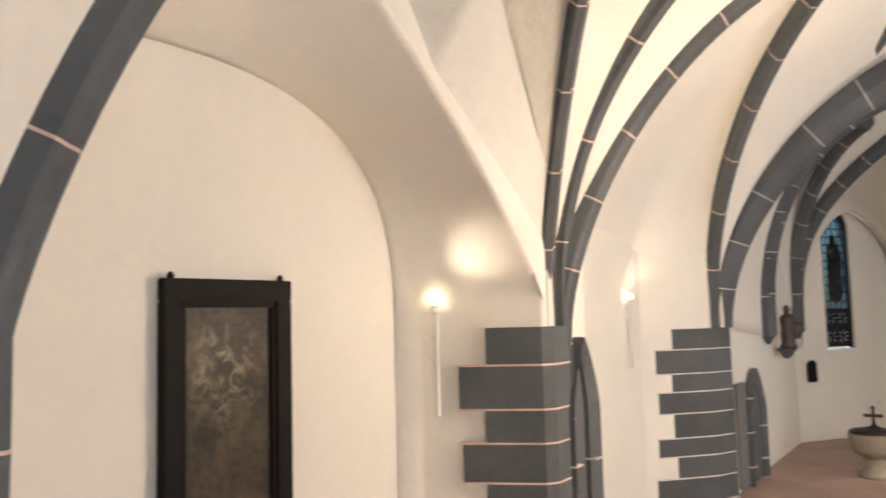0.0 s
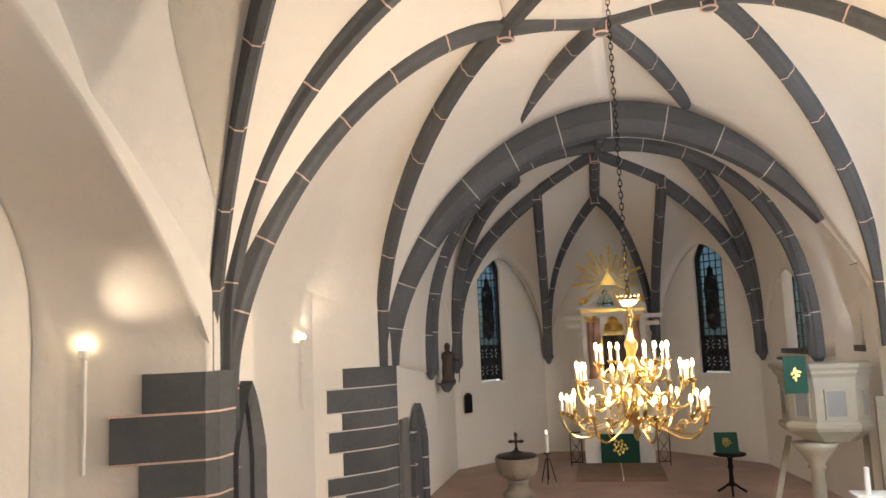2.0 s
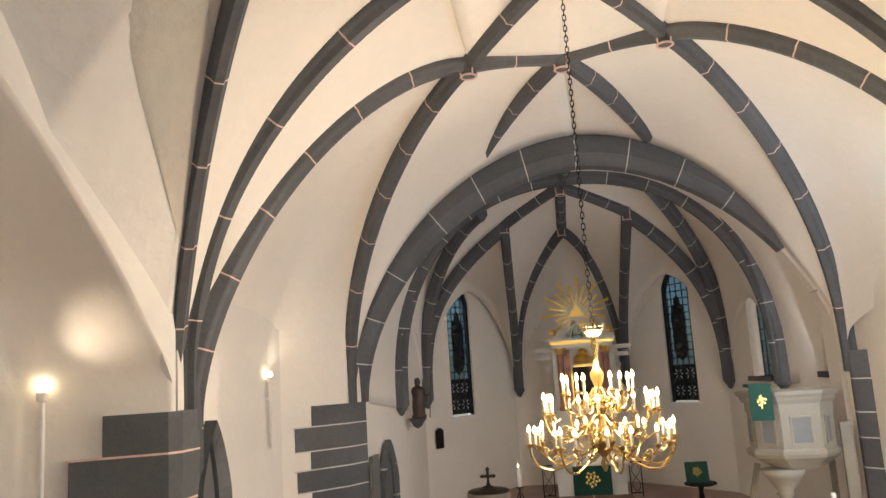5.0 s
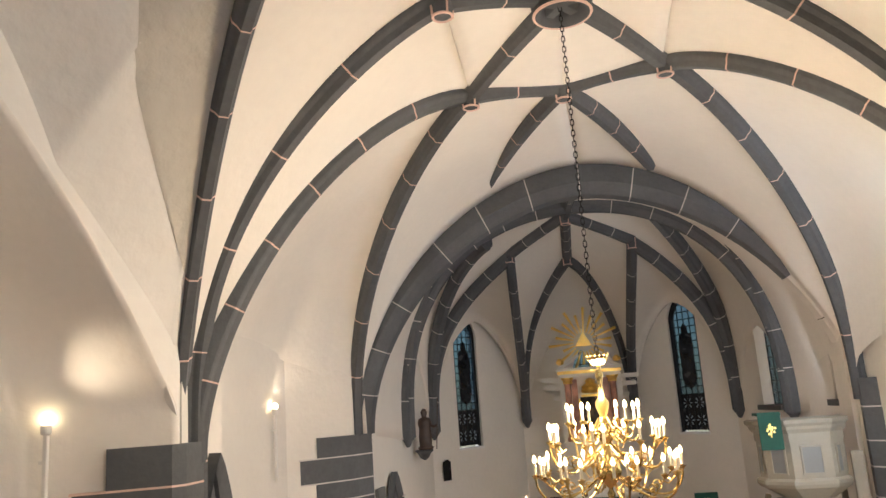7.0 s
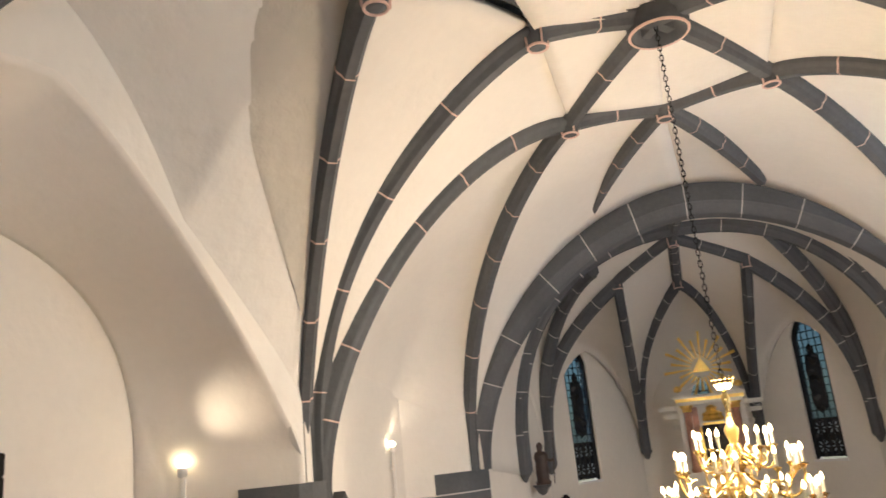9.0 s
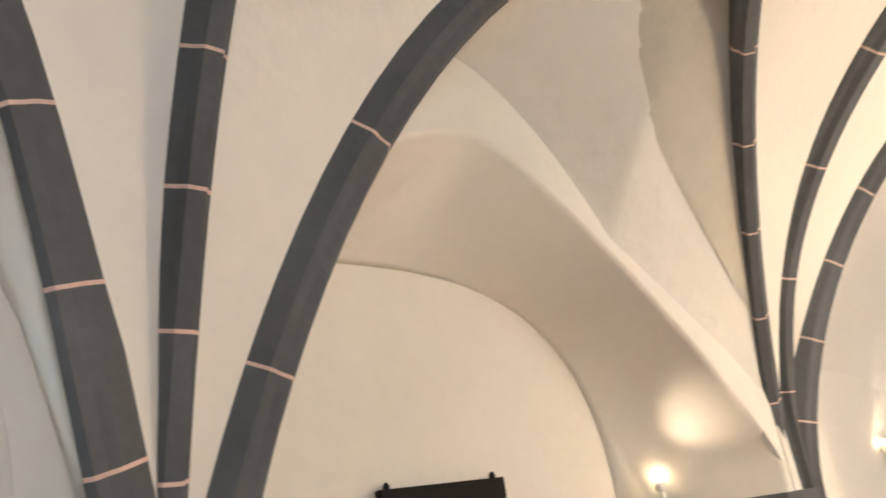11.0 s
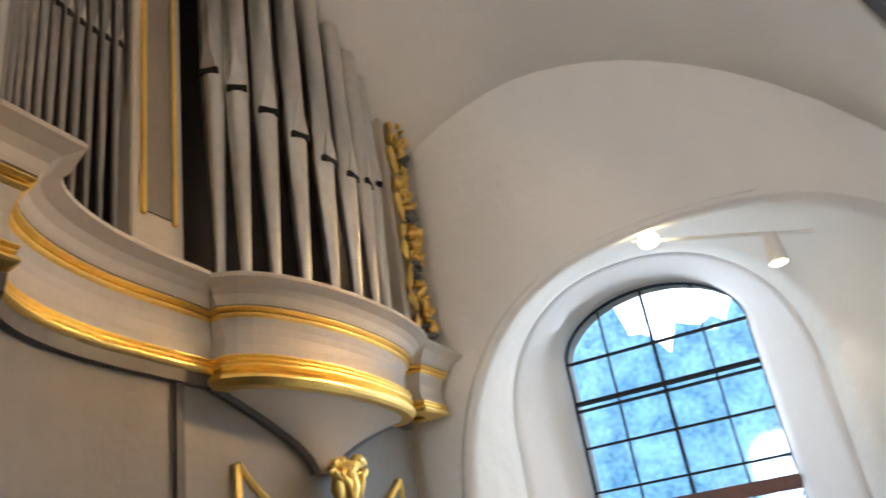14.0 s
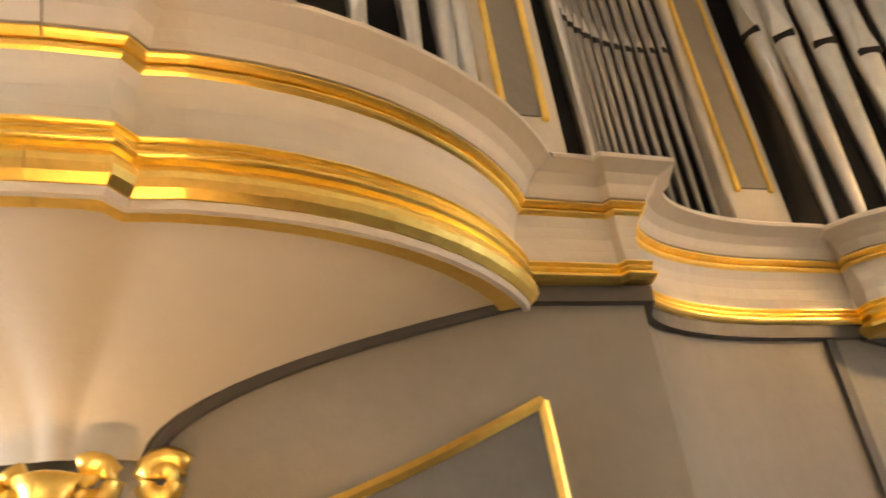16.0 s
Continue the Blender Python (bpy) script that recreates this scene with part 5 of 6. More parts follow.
part("picture_field", box(bmesh.new(), (RC - 0.34, RY + 0.12, zz(-1.2)), (RC + 0.34, RY + 0.20, zz(-0.05)), 0.01), PAINTED, ret, "dark painted altar panel")
for lo, hi in (((-0.40, -1.2), (-0.34, -0.1)), ((0.34, -1.2), (0.40, -0.1)), ((-0.30, -0.05), (0.30, 0.02))):
    part("gilt_frame", box(bmesh.new(), (RC + lo[0], RY + 0.08, zz(lo[1])), (RC + hi[0], RY + 0.18, zz(hi[1])), 0.01), GOLD, ret)
part("relief_crest", lathe(bmesh.new(), [(0.26, 0.06), (0.30, 0.12), (0.24, 0.2), (0.28, 0.26), (0.12, 0.36), (0.16, 0.44), (0.03, 0.52)], (RC, RY + 0.14, E_Z), 14, 7, 0.12), GOLD, ret, "gilded relief crest")
for sg in (1, -1):
    part("red_panel", box(bmesh.new(), (RC + sg * 0.48 - 0.09, RY + 0.14, zz(-1.2)), (RC + sg * 0.48 + 0.09, RY + 0.19, zz(0.5))), MARBLE, ret)
    for z, w in ((0.45, 0.55), (0.22, 0.45), (-0.1, 0.2)):
        part("side_wing", box(bmesh.new(), (RC + (0.95 if sg > 0 else -0.95 - w), RY + 0.22, zz(z)), (RC + (0.95 + w if sg > 0 else -0.95), RY + 0.30, zz(z + 0.13)), 0.015), PULPIT, ret, "white carved side wing")
SUN = Vector((0.36, RY + 0.1, zz(1.62)))
burst = part("sunburst_core", box(bmesh.new(), (-0.02, -0.02, -0.02), (0.02, 0.02, 0.02)), GOLD, ret)
burst.location = SUN
bm = bmesh.new()
a, b_, c = [bm.verts.new(SUN + Vector(v)) for v in ((-0.27, -0.06, -0.13), (0.27, -0.06, -0.13), (0, -0.06, 0.30))]
a2, b2, c2 = [bm.verts.new(SUN + Vector(v)) for v in ((-0.27, 0.03, -0.13), (0.27, 0.03, -0.13), (0, 0.03, 0.30))]
for f in ((a, b_, c), (c2, b2, a2), (a, a2, b2, b_), (b_, b2, c2, c), (c, c2, a2, a)):
    bm.faces.new(f)
part("triangle", bm, GOLD, ret, "gilded triangle")
for k in range(22):
    ang = 2 * math.pi * k / 22 + 0.07
    r0, r1 = 0.30, (1.08 if k % 2 else 0.86) * (1.0 if math.sin(ang) > -0.2 else 0.8)
    d = Vector((math.cos(ang), 0, math.sin(ang)))
    s_ = Vector((-math.sin(ang), 0, math.cos(ang)))
    bm = bmesh.new()
    q = [SUN + d * r0 + s_ * 0.02, SUN + d * r0 - s_ * 0.02, SUN + d * r1 - s_ * 0.045, SUN + d * r1 + s_ * 0.045]
    fr, bk = [bm.verts.new(p) for p in q], [bm.verts.new(p + Vector((0, 0.03, 0))) for p in q]
    mid = bm.verts.new((q[2] + q[3]) / 2 + Vector((0, -0.03, 0)))
    bm.faces.new((fr[0], fr[1], mid))
    bm.faces.new((fr[1], fr[2], mid))
    bm.faces.new((fr[2], fr[3], mid))
    bm.faces.new((fr[3], fr[0], mid))
    bm.faces.new(bk[::-1])
    for i in range(4):
        bm.faces.new((fr[i], bk[i], bk[(i + 1) % 4], fr[(i + 1) % 4]))
    part("ray", bm, GOLD, ret, "gilded sun ray")

# font with bronze lid
FX, FY = -2.14, 18.85
font = thing("baptismal_font", "round lobed sandstone font with a bronze lid and cross", "font", at=(FX, FY, CF))
part("foot", lathe(bmesh.new(), [(0.36, 0.0), (0.37, 0.10), (0.30, 0.16), (0.24, 0.22), (0.22, 0.34), (0.27, 0.38), (0.24, 0.43)], (0, 0, 0), 28), SANDSTONE, font, smooth=True)
part("bowl", lathe(bmesh.new(), [(0.24, 0.42), (0.40, 0.50), (0.47, 0.62), (0.49, 0.80), (0.51, 0.86), (0.50, 0.93), (0.44, 0.94)], (0, 0, 0), 40, 8, 0.03), SANDSTONE, font, smooth=True)
lid = part("lid", lathe(bmesh.new(), [(0.49, 0.94), (0.50, 0.97), (0.44, 1.0), (0.20, 1.03), (0.14, 1.06), (0.06, 1.09), (0.03, 1.16)], (0, 0, 0), 32), BRONZE, font, "dark bronze lid", smooth=True)
bm = bmesh.new()
box(bm, (-0.03, -0.02, 1.12), (0.03, 0.02, 1.46), 0.008)
box(bm, (-0.13, -0.02, 1.27), (0.13, 0.02, 1.33), 0.008)
for x, z in ((-0.14, 1.30), (0.14, 1.30), (0, 1.47)):
    for k in range(3):
        a = k * 2.1 + math.atan2(z - 1.3, x)
        lathe(bm, [(0.005, -0.03), (0.032, -0.012), (0.032, 0.012), (0.005, 0.03)], (x + 0.02 * math.cos(a), 0, z + 0.02 * math.sin(a)), 8)
part("cross", bm, BRONZE, lid, "dark bronze trefoil cross")

# paschal candle on an iron tripod
pc = thing("candle_stand", "black iron tripod with a white paschal candle", "candle stand", at=(-1.53, 20.6, CF))
for k in range(3):
    a = 2 * math.pi * k / 3 + 0.5
    part("leg", tube(bmesh.new(), [(0.22 * math.cos(a), 0.22 * math.sin(a), 0.0), (0.05 * math.cos(a), 0.05 * math.sin(a), 0.62)], 0.013, 6), IRON, pc)
part("pole", tube(bmesh.new(), [(0, 0, 0.08), (0, 0, 0.75)], 0.018, 8), IRON, pc)
part("plate", lathe(bmesh.new(), [(0.02, 0.72), (0.09, 0.75), (0.095, 0.77), (0.05, 0.775)], (0, 0, 0), 16), IRON, pc)
candle = part("candle", lathe(bmesh.new(), [(0.05, 0.775), (0.05, 1.25), (0.045, 1.26)], (0, 0, 0), 16), LINEN, pc, "white wax candle")
part("flame", lathe(bmesh.new(), [(0.008, 1.26), (0.018, 1.285), (0.012, 1.32), (0.002, 1.35)], (0, 0, 0), 8), FLAME, candle, "small flame")

# lectern table with a green cloth
lt = thing("lectern", "small round dark wooden lectern table on a turned foot", "lectern", at=(2.78, 19.2, CF))
part("tabletop", lathe(bmesh.new(), [(0.30, 0.86), (0.36, 0.88), (0.37, 0.91), (0.34, 0.925)], (0, 0, 0), 28), WOOD_DARK, lt)
part("column", lathe(bmesh.new(), [(0.09, 0.18), (0.06, 0.26), (0.045, 0.5), (0.07, 0.62), (0.045, 0.7), (0.08, 0.86)], (0, 0, 0), 16), WOOD_DARK, lt, smooth=True)
for k in range(3):
    a = 2 * math.pi * k / 3 + 0.4
    part("foot", tube(bmesh.new(), [(0.03 * math.cos(a), 0.03 * math.sin(a), 0.25), (0.2 * math.cos(a), 0.2 * math.sin(a), 0.12), (0.36 * math.cos(a), 0.36 * math.sin(a), 0.02)], 0.028, 7), WOOD_DARK, lt)
gc = thing("lectern_cloth", "green cloth with a gold emblem on a sloping desk", "cloth")
bm = bmesh.new()
box(bm, (-0.26, -0.012, -0.24), (0.26, 0.012, 0.24), 0.004, Matrix.Translation((2.72, 19.15, CF + 1.16)) @ Matrix.Rotation(radians(-18), 4, "X"))
part("cloth", bm, GREEN, gc)
emblem(gc, 2.72, 19.11, CF + 1.18, 0.10, 2)
bm = box(bmesh.new(), (2.52, 19.16, CF + 0.93), (2.92, 19.36, CF + 1.10), 0.01)
part("desk", bm, WOOD_DARK, gc)

# statue, plaque, door and board on the north chancel wall
rng = random.Random(3)
bm = lathe(bmesh.new(), [(0.19, 0.0), (0.20, 0.06), (0.16, 0.10), (0.17, 0.3), (0.15, 0.52), (0.18, 0.68), (0.15, 0.78), (0.06, 0.82), (0.075, 0.88), (0.085, 0.95), (0.05, 1.02), (0.01, 1.04)], (0, 0, 0), 18, 3, 0.08)
tube(bm, [(0.14, 0.0, 0.62), (0.26, -0.04, 0.56), (0.34, -0.04, 0.60)], 0.035, 7)
tube(bm, [(0.30, -0.04, 0.0), (0.40, -0.04, 1.30)], 0.012, 6)
statue = part("statue", bm, CARVED, smooth=True)
statue.location = (-3.98, 20.1, E_Z - 1.10)
tagged(statue, "dark carved wooden statue holding a thin staff", "statue")
bm = lathe(bmesh.new(), [(0.04, -0.22), (0.12, -0.16), (0.17, -0.06), (0.24, 0.0), (0.24, 0.03)], (-4.02, 20.1, E_Z - 1.14), 10)
tagged(part("statue_bracket", bm, STONE), "grey stone wall bracket under the statue", "bracket", kind="structure")
pl = thing("plaque", "small dark wooden plaque on the wall", "plaque")
m = Matrix.Translation((-3.98, 23.03, E_Z - 1.88)) @ Matrix.Rotation(math.atan2(3.4, 2.4), 4, "Z")
bm = box(bmesh.new(), (-0.15, -0.05, -0.30), (0.15, 0.0, 0.24), 0.01, m)
box(bm, (-0.08, -0.05, 0.24), (0.08, 0.0, 0.29), 0.01, m)
part("board", bm, WOOD_DARK, pl)


def pointed_jamb(name, x, cy, half, z_top, label, depth=0.14):
    ob = thing(name, label, "door", "structure")
    out, inn = arch_outline(cy, half, 0.9, z_top - 0.9, 1.25, 0.3, 12), arch_outline(cy, half - 0.2, 0.72, z_top - 0.92, 1.25, 0.3, 12)
    n = len(out)
    marks = [0, 2, 4, 6, 8, 10, 12, n - 1]
    for a, b in zip(marks, marks[1:]):
        rings = [[Vector((x, *out[i])), Vector((x + depth, *out[i])), Vector((x + depth - 0.08, *inn[i])), Vector((x, *inn[i]))] for i in range(a, b + 1)]
        v, f = solid(rings)
        mesh_object("jamb_stone", v, f, STONE, ob)
    v = [(x + 0.02, y, z) for y, z in inn]
    mesh_object("door_leaf", v, [tuple(range(n))], DOORWOOD, ob, label="grey painted door leaf")
    for i, zz_ in enumerate((0.9, 1.6, 2.3)):
        for sg in (-1, 1):
            y0 = cy + sg * (half - 0.1)
            part("joint_line", box(bmesh.new(), (x + 0.01, y0 - 0.11, zz_), (x + depth + 0.004, y0 + 0.11, zz_ + 0.025)), MORTAR_GREY, ob)
    return ob


DOORWOOD = material("dim grey door paint", (0.10, 0.10, 0.105), 0.6, scale=9, vary=0.15)
pointed_jamb("door_1", -4.27, 17.45, 0.68, E_Z - 1.40, "pointed grey stone doorway in the chancel wall")
bm = box(bmesh.new(), (-4.27, 15.98, 0.6), (-4.19, 16.55, E_Z - 1.62), 0.008)
tagged(part("wall_board", bm, PULPIT_GREY), "narrow grey board against the chancel wall", "board")
pointed_jamb("door_2", -4.5, 9.12, 0.40, E_Z - 0.40, "pointed grey stone doorway beside the nave pier", 0.16)

# ---------------------------------------------------------------- pulpit
pul = thing("pulpit", "ivory and grey panelled pulpit on a column", "pulpit")
PC = Vector((3.98, 15.15, E_Z))
oct_ = [(-0.80, 0.40), (-0.76, -0.06), (-0.36, -0.40), (0.36, -0.38), (0.66, -0.14), (0.72, 0.36)]


def oct_ring(k, z, dz=0):
    return [Vector((PC.x + x * k, PC.y + y * k, PC.z + z)) for x, y in oct_]


def oct_shell(name, prof, mat, label=""):
    bm = bmesh.new()
    rings = [[bm.verts.new(p) for p in oct_ring(k, z)] for k, z in prof]
    for a, b in zip(rings, rings[1:]):
        for i in range(6):
            bm.faces.new((a[i], a[(i + 1) % 6], b[(i + 1) % 6], b[i]))
    bm.faces.new(rings[0][::-1])
    bm.faces.new(rings[-1])
    return part(name, bm, mat, pul, label)


oct_shell("foot_moulding", [(0.55, -2.06), (0.72, -1.98), (0.98, -1.86), (1.03, -1.80), (1.03, -1.74), (0.97, -1.70)], PULPIT_SHADED)
oct_shell("body", [(0.94, -1.70), (0.94, -1.06)], PULPIT_SHADED)
oct_shell("frieze", [(0.97, -1.06), (0.97, -0.92), (1.0, -0.88)], PULPIT_SHADED)
oct_shell("cornice", [(1.0, -0.90), (1.05, -0.85), (1.06, -0.80), (1.13, -0.75), (1.14, -0.69), (1.08, -0.67)], PULPIT_SHADED)
for i in range(5):
    a, b = oct_ring(0.94, 0)[i], oct_ring(0.94, 0)[i + 1]
    d = (b - a).normalized()
    nrm = Vector((d.y, -d.x, 0))
    L = (b - a).length
    ins = 0.18 if L > 0.6 else 0.13
    def slab(name, s0, s1, z0, z1, o0, o1, mat):
        p = [a + d * s0 + nrm * o0, a + d * s1 + nrm * o0, a + d * s1 + nrm * o1, a + d * s0 + nrm * o1]
        v = [(q.x, q.y, PC.z + z0) for q in p] + [(q.x, q.y, PC.z + z1) for q in p]
        mesh_object(name, v, [(0, 1, 2, 3), (7, 6, 5, 4), (0, 4, 5, 1), (1, 5, 6, 2), (2, 6, 7, 3), (3, 7, 4, 0)], mat, pul)
    slab("panel", ins, L - ins, -1.60, -1.16, 0.0, 0.012, PULPIT_GREY)
    for s0, s1, z0, z1 in ((ins - 0.03, ins, -1.63, -1.13), (L - ins, L - ins + 0.03, -1.63, -1.13), (ins, L - ins, -1.63, -1.60), (ins, L - ins, -1.16, -1.13)):
        slab("panel_moulding", s0, s1, z0, z1, 0.0, 0.025, PULPIT_SHADED)
part("column", lathe(bmesh.new(), [(0.17, -0.12), (0.17, 0.08), (0.12, 0.14), (0.125, 1.3), (0.11, 1.62), (0.16, 1.66), (0.13, 1.72), (0.3, 1.95), (0.4, 2.1)], (3.66, 15.15, 0.12), 16), PULPIT_SHADED, pul, smooth=True)
for sg, x0 in ((1, 3.0), (1, 4.45)):
    bm = bmesh.new()
    box(bm, (-0.05, -0.04, -1.3), (0.05, 0.04, 0.55), 0.01, Matrix.Translation((x0 + 0.2, 15.6, E_Z - 2.55)) @ Matrix.Rotation(radians(14 if x0 < 4 else 0), 4, "Y"))
    part("stair_panel", bm, PULPIT_SHADED, pul)
part("stair_door", box(bmesh.new(), (4.66, 14.9, E_Z - 3.6), (4.86, 15.0, E_Z - 1.28), 0.01), PULPIT_SHADED, pul)
pcl = thing("pulpit_cloth", "dark green pulpit cloth with a gold cross emblem", "cloth")
part("cloth", box(bmesh.new(), (3.10, 14.50, E_Z - 1.16), (3.48, 14.53, E_Z - 0.52), 0.004), GREEN, pcl)
part("desk", box(bmesh.new(), (3.10, 14.53, E_Z - 0.58), (3.50, 14.95, E_Z - 0.53), 0.005), GREEN, pcl)
emblem(pcl, 3.29, 14.485, E_Z - 0.82, 0.11, 3, True)
side_table = thing("side_table", "small white table with a candle and a book", "side table")
part("tabletop", box(bmesh.new(), (3.95, 14.0, E_Z - 2.86), (4.75, 14.5, E_Z - 2.80), 0.01), LINEN, side_table)
part("body", box(bmesh.new(), (4.0, 14.05, 0), (4.7, 14.45, E_Z - 2.86), 0.01), LINEN, side_table)
cd = thing("pillar_candle", "white decorated pillar candle on the side table", "candle")
part("wax", lathe(bmesh.new(), [(0.045, 0.0), (0.045, 0.42), (0.04, 0.43)], (4.18, 14.2, E_Z - 2.80), 14), LINEN, cd)

# ---------------------------------------------------------------- organ
organ = thing("organ", "ivory and taupe organ case with gilded mouldings and tin pipes", "organ")
OC, OZ = 0.47, E_Z


def arc_pts(x0, y0, x1, y1, out, n=12, p=1.0):
    """From one point to the other, swelling towards the nave by out (or back when negative)."""
    res = []
    for i in range(n + 1):
        t = i / n
        res.append((x0 + (x1 - x0) * t, y0 + (y1 - y0) * t + out * math.sin(math.pi * t) ** p))
    return res


def bowl_pts(n=14):
    """Quarter-round swell of the middle bowl."""
    return [(0.31 - 1.12 * math.sin(math.pi / 2 * i / n), -2.17 + 0.55 * (1 - math.sin(math.pi / 2 * i / n) ** 2.2) ** 0.85) for i in range(n + 1)]


half_path = [(OC, -1.575), (0.325, -1.58), (0.285, -1.628)] + bowl_pts()[1:] + [(-1.0, -2.178), (-1.15, -2.185), (-1.165, -2.155), (-1.245, -2.158), (-1.256, -2.19)]
half_path += [(-1.254 - 0.88 * (1 - math.cos(math.pi / 2 * i / 14)), -2.19 - 0.375 * math.sin(math.pi / 2 * i / 14)) for i in range(1, 15)]
half_path += [(-2.30, -2.57), (-2.47, -2.57)]
tower = [(-3.23 + 0.78 * math.cos(math.pi * i / 18), -2.57 + 0.28 * math.sin(math.pi * i / 18) ** 0.8) for i in range(1, 19)]
half_path += tower + [(-4.04, -2.48), (-4.06, -2.40), (-4.36, -2.40), (-4.36, -3.1)]


def run_profile(name, path, profile, mat, label="", parent=organ, smooth=False):
    """A moulding along a plan line: profile gives (outwards, z)."""
    pts = [Vector((x, y, 0)) for x, y in path]
    rings = []
    for i, p in enumerate(pts):
        t0 = (p - pts[i - 1]).normalized() if i else None
        t1 = (pts[i + 1] - p).normalized() if i < len(pts) - 1 else None
        t = ((t0 or t1) + (t1 or t0))
        if t.length < 0.3:
            t = t1 or t0
        t.normalize()
        nrm = Vector((t.y, -t.x, 0))
        k = 1.0 / max(0.87, t.dot(t1 or t0))
        rings.append([p + nrm * (o * k) + Vector((0, 0, OZ + z)) for o, z in profile])
    v, f = solid(rings)
    return mesh_object(name, v, f, mat, parent, smooth, label)


def both(name, path, profile, mat, label="", smooth=False):
    run_profile(name, path, profile, mat, label, smooth=smooth)
    run_profile(name, [(2 * OC - x, y) for x, y in path][::-1], profile, mat, label, smooth=smooth)


# profiles are listed round the section; outwards is towards the nave
torus = lambda z0, z1, o0, o1, n=5: [(o0 + (o1 - o0) * math.sin(math.pi * i / n), z0 + (z1 - z0) * i / n) for i in range(n + 1)]
both("cornice_cap", half_path, [(-0.15, 1.253), (0.045, 1.253), (0.055, 1.266), (0.07, 1.292), (0.10, 1.318), (0.145, 1.334), (0.158, 1.338), (0.16, 1.351), (0.15, 1.362), (-0.15, 1.364)], CREAM, "ivory painted cornice")
both("upper_gilding", half_path, [(-0.1, 1.204)] + torus(1.204, 1.230, 0.012, 0.028) + torus(1.230, 1.253, 0.026, 0.046) + [(-0.1, 1.253)], GOLD, "gilded upper moulding")
both("frieze", half_path, [(-0.12, 1.04), (-0.004, 1.04), (-0.016, 1.092), (-0.014, 1.136), (-0.004, 1.170), (0.012, 1.204), (-0.12, 1.204)], CREAM, "ivory painted hollow frieze")
both("lower_gilding", half_path, [(-0.12, 0.972)] + torus(0.972, 1.006, 0.0, 0.022) + torus(1.006, 1.022, 0.004, 0.012) + torus(1.022, 1.04, 0.006, 0.018) + [(-0.12, 1.04)], GOLD, "gilded lower moulding")
low = [(OC, -2.24), (-0.80, -2.24), (-1.24, -2.24)] + [(-1.254 - 0.86 * (1 - math.cos(math.pi / 2 * i / 14)), -2.24 - 0.36 * math.sin(math.pi / 2 * i / 14)) for i in range(1, 15)] + [(-2.30, -2.61), (-4.22, -2.61), (-4.24, -4.5)]
both("lower_case", low, [(-0.1, -1.65), (0.0, -1.65), (0.0, 0.96), (-0.1, 0.96)], TAUPE, "taupe painted lower case")
both("trim_line", low[:-1], [(0.0, 0.918), (0.036, 0.918), (0.040, 0.971), (0.0, 0.971)], TRIM, "dark grey trim line")
for x in (-2.30, 2 * OC + 2.30):
    part("case_groove", box(bmesh.new(), (x - 0.022, -2.625 if abs(x - OC) > 2 else -2.26, OZ - 1.65), (x + 0.022, -2.59 if abs(x - OC) > 2 else -2.228, OZ + 0.92)), TRIM, organ, "dark vertical groove")


for f in (lambda x: x, lambda x: 2 * OC - x):
    line = [(f(x), y) for x, y in [(-2.47, -2.57)] + tower]
    run_profile("tower_gilding", line if f(0) == 0 else line[::-1], [(-0.1, 0.905)] + torus(0.905, 0.972, 0.0, 0.03) + [(-0.1, 0.972)], GOLD, "gilded round moulding")
    line = [(f(x), y) for x, y in [(OC, -1.575), (0.325, -1.58), (0.285, -1.628)] + bowl_pts()[1:]]
    run_profile("bowl_gilding", line if f(0) == 0 else line[::-1], [(-0.1, 0.89)] + torus(0.89, 0.972, 0.0, 0.03) + [(-0.1, 0.972)], GOLD, "gilded round moulding")
    run_profile("bowl_lip", line if f(0) == 0 else line[::-1], [(-0.03, 0.872), (-0.012, 0.872), (-0.004, 0.889), (-0.03, 0.889)], CREAM, "thin ivory lip")


# brackets under the swelling parts
def bracket(cx, back, top_path, z_top, tip_z, spread, name, fall):
    """An ogee shell that narrows from the moulding to an ornament."""
    rows = []
    n = 12
    for k in range(n + 1):
        t = k / n
        s = spread + (1 - spread) * (1 - t) ** fall
        row = []
        for x, y in top_path:
            row.append((cx + (x - cx) * s, back + max(0.0, (y - back)) * s * (1 - 0.25 * t), OZ + z_top + (tip_z - z_top) * t))
        rows.append(row)
    ob = grid(rows, name, CREAM, organ, smooth=True, label="ivory painted swelling bracket")
    for side_ in (0, -1):
        line = [Vector(r[side_]) + Vector((0, 0.012, 0)) for r in rows]
        part("trim_edge", tube(bmesh.new(), line, 0.026, 6), TRIM, organ, "dark grey trim edge")
    return ob


for f in (lambda x: x, lambda x: 2 * OC - x):
    bracket(f(-3.26), -2.60, [(f(x), y) for x, y in [(-2.47, -2.60)] + tower[:-1] + [(-4.01, -2.60)]], 0.93, 0.60, 0.10, "tower_bracket", 1.7)
mid_path = [(x, y) for x, y in bowl_pts()][::-1]
mid_path = [(-0.81, -2.24)] + mid_path[:-1] + [(0.285, -1.628), (0.325, -1.58), (OC, -1.575)]
mid_path = mid_path + [(2 * OC - x, y) for x, y in mid_path[::-1][1:]]
bracket(OC, -2.235, mid_path, 0.93, 0.50, 0.16, "middle_bracket", 1.9)


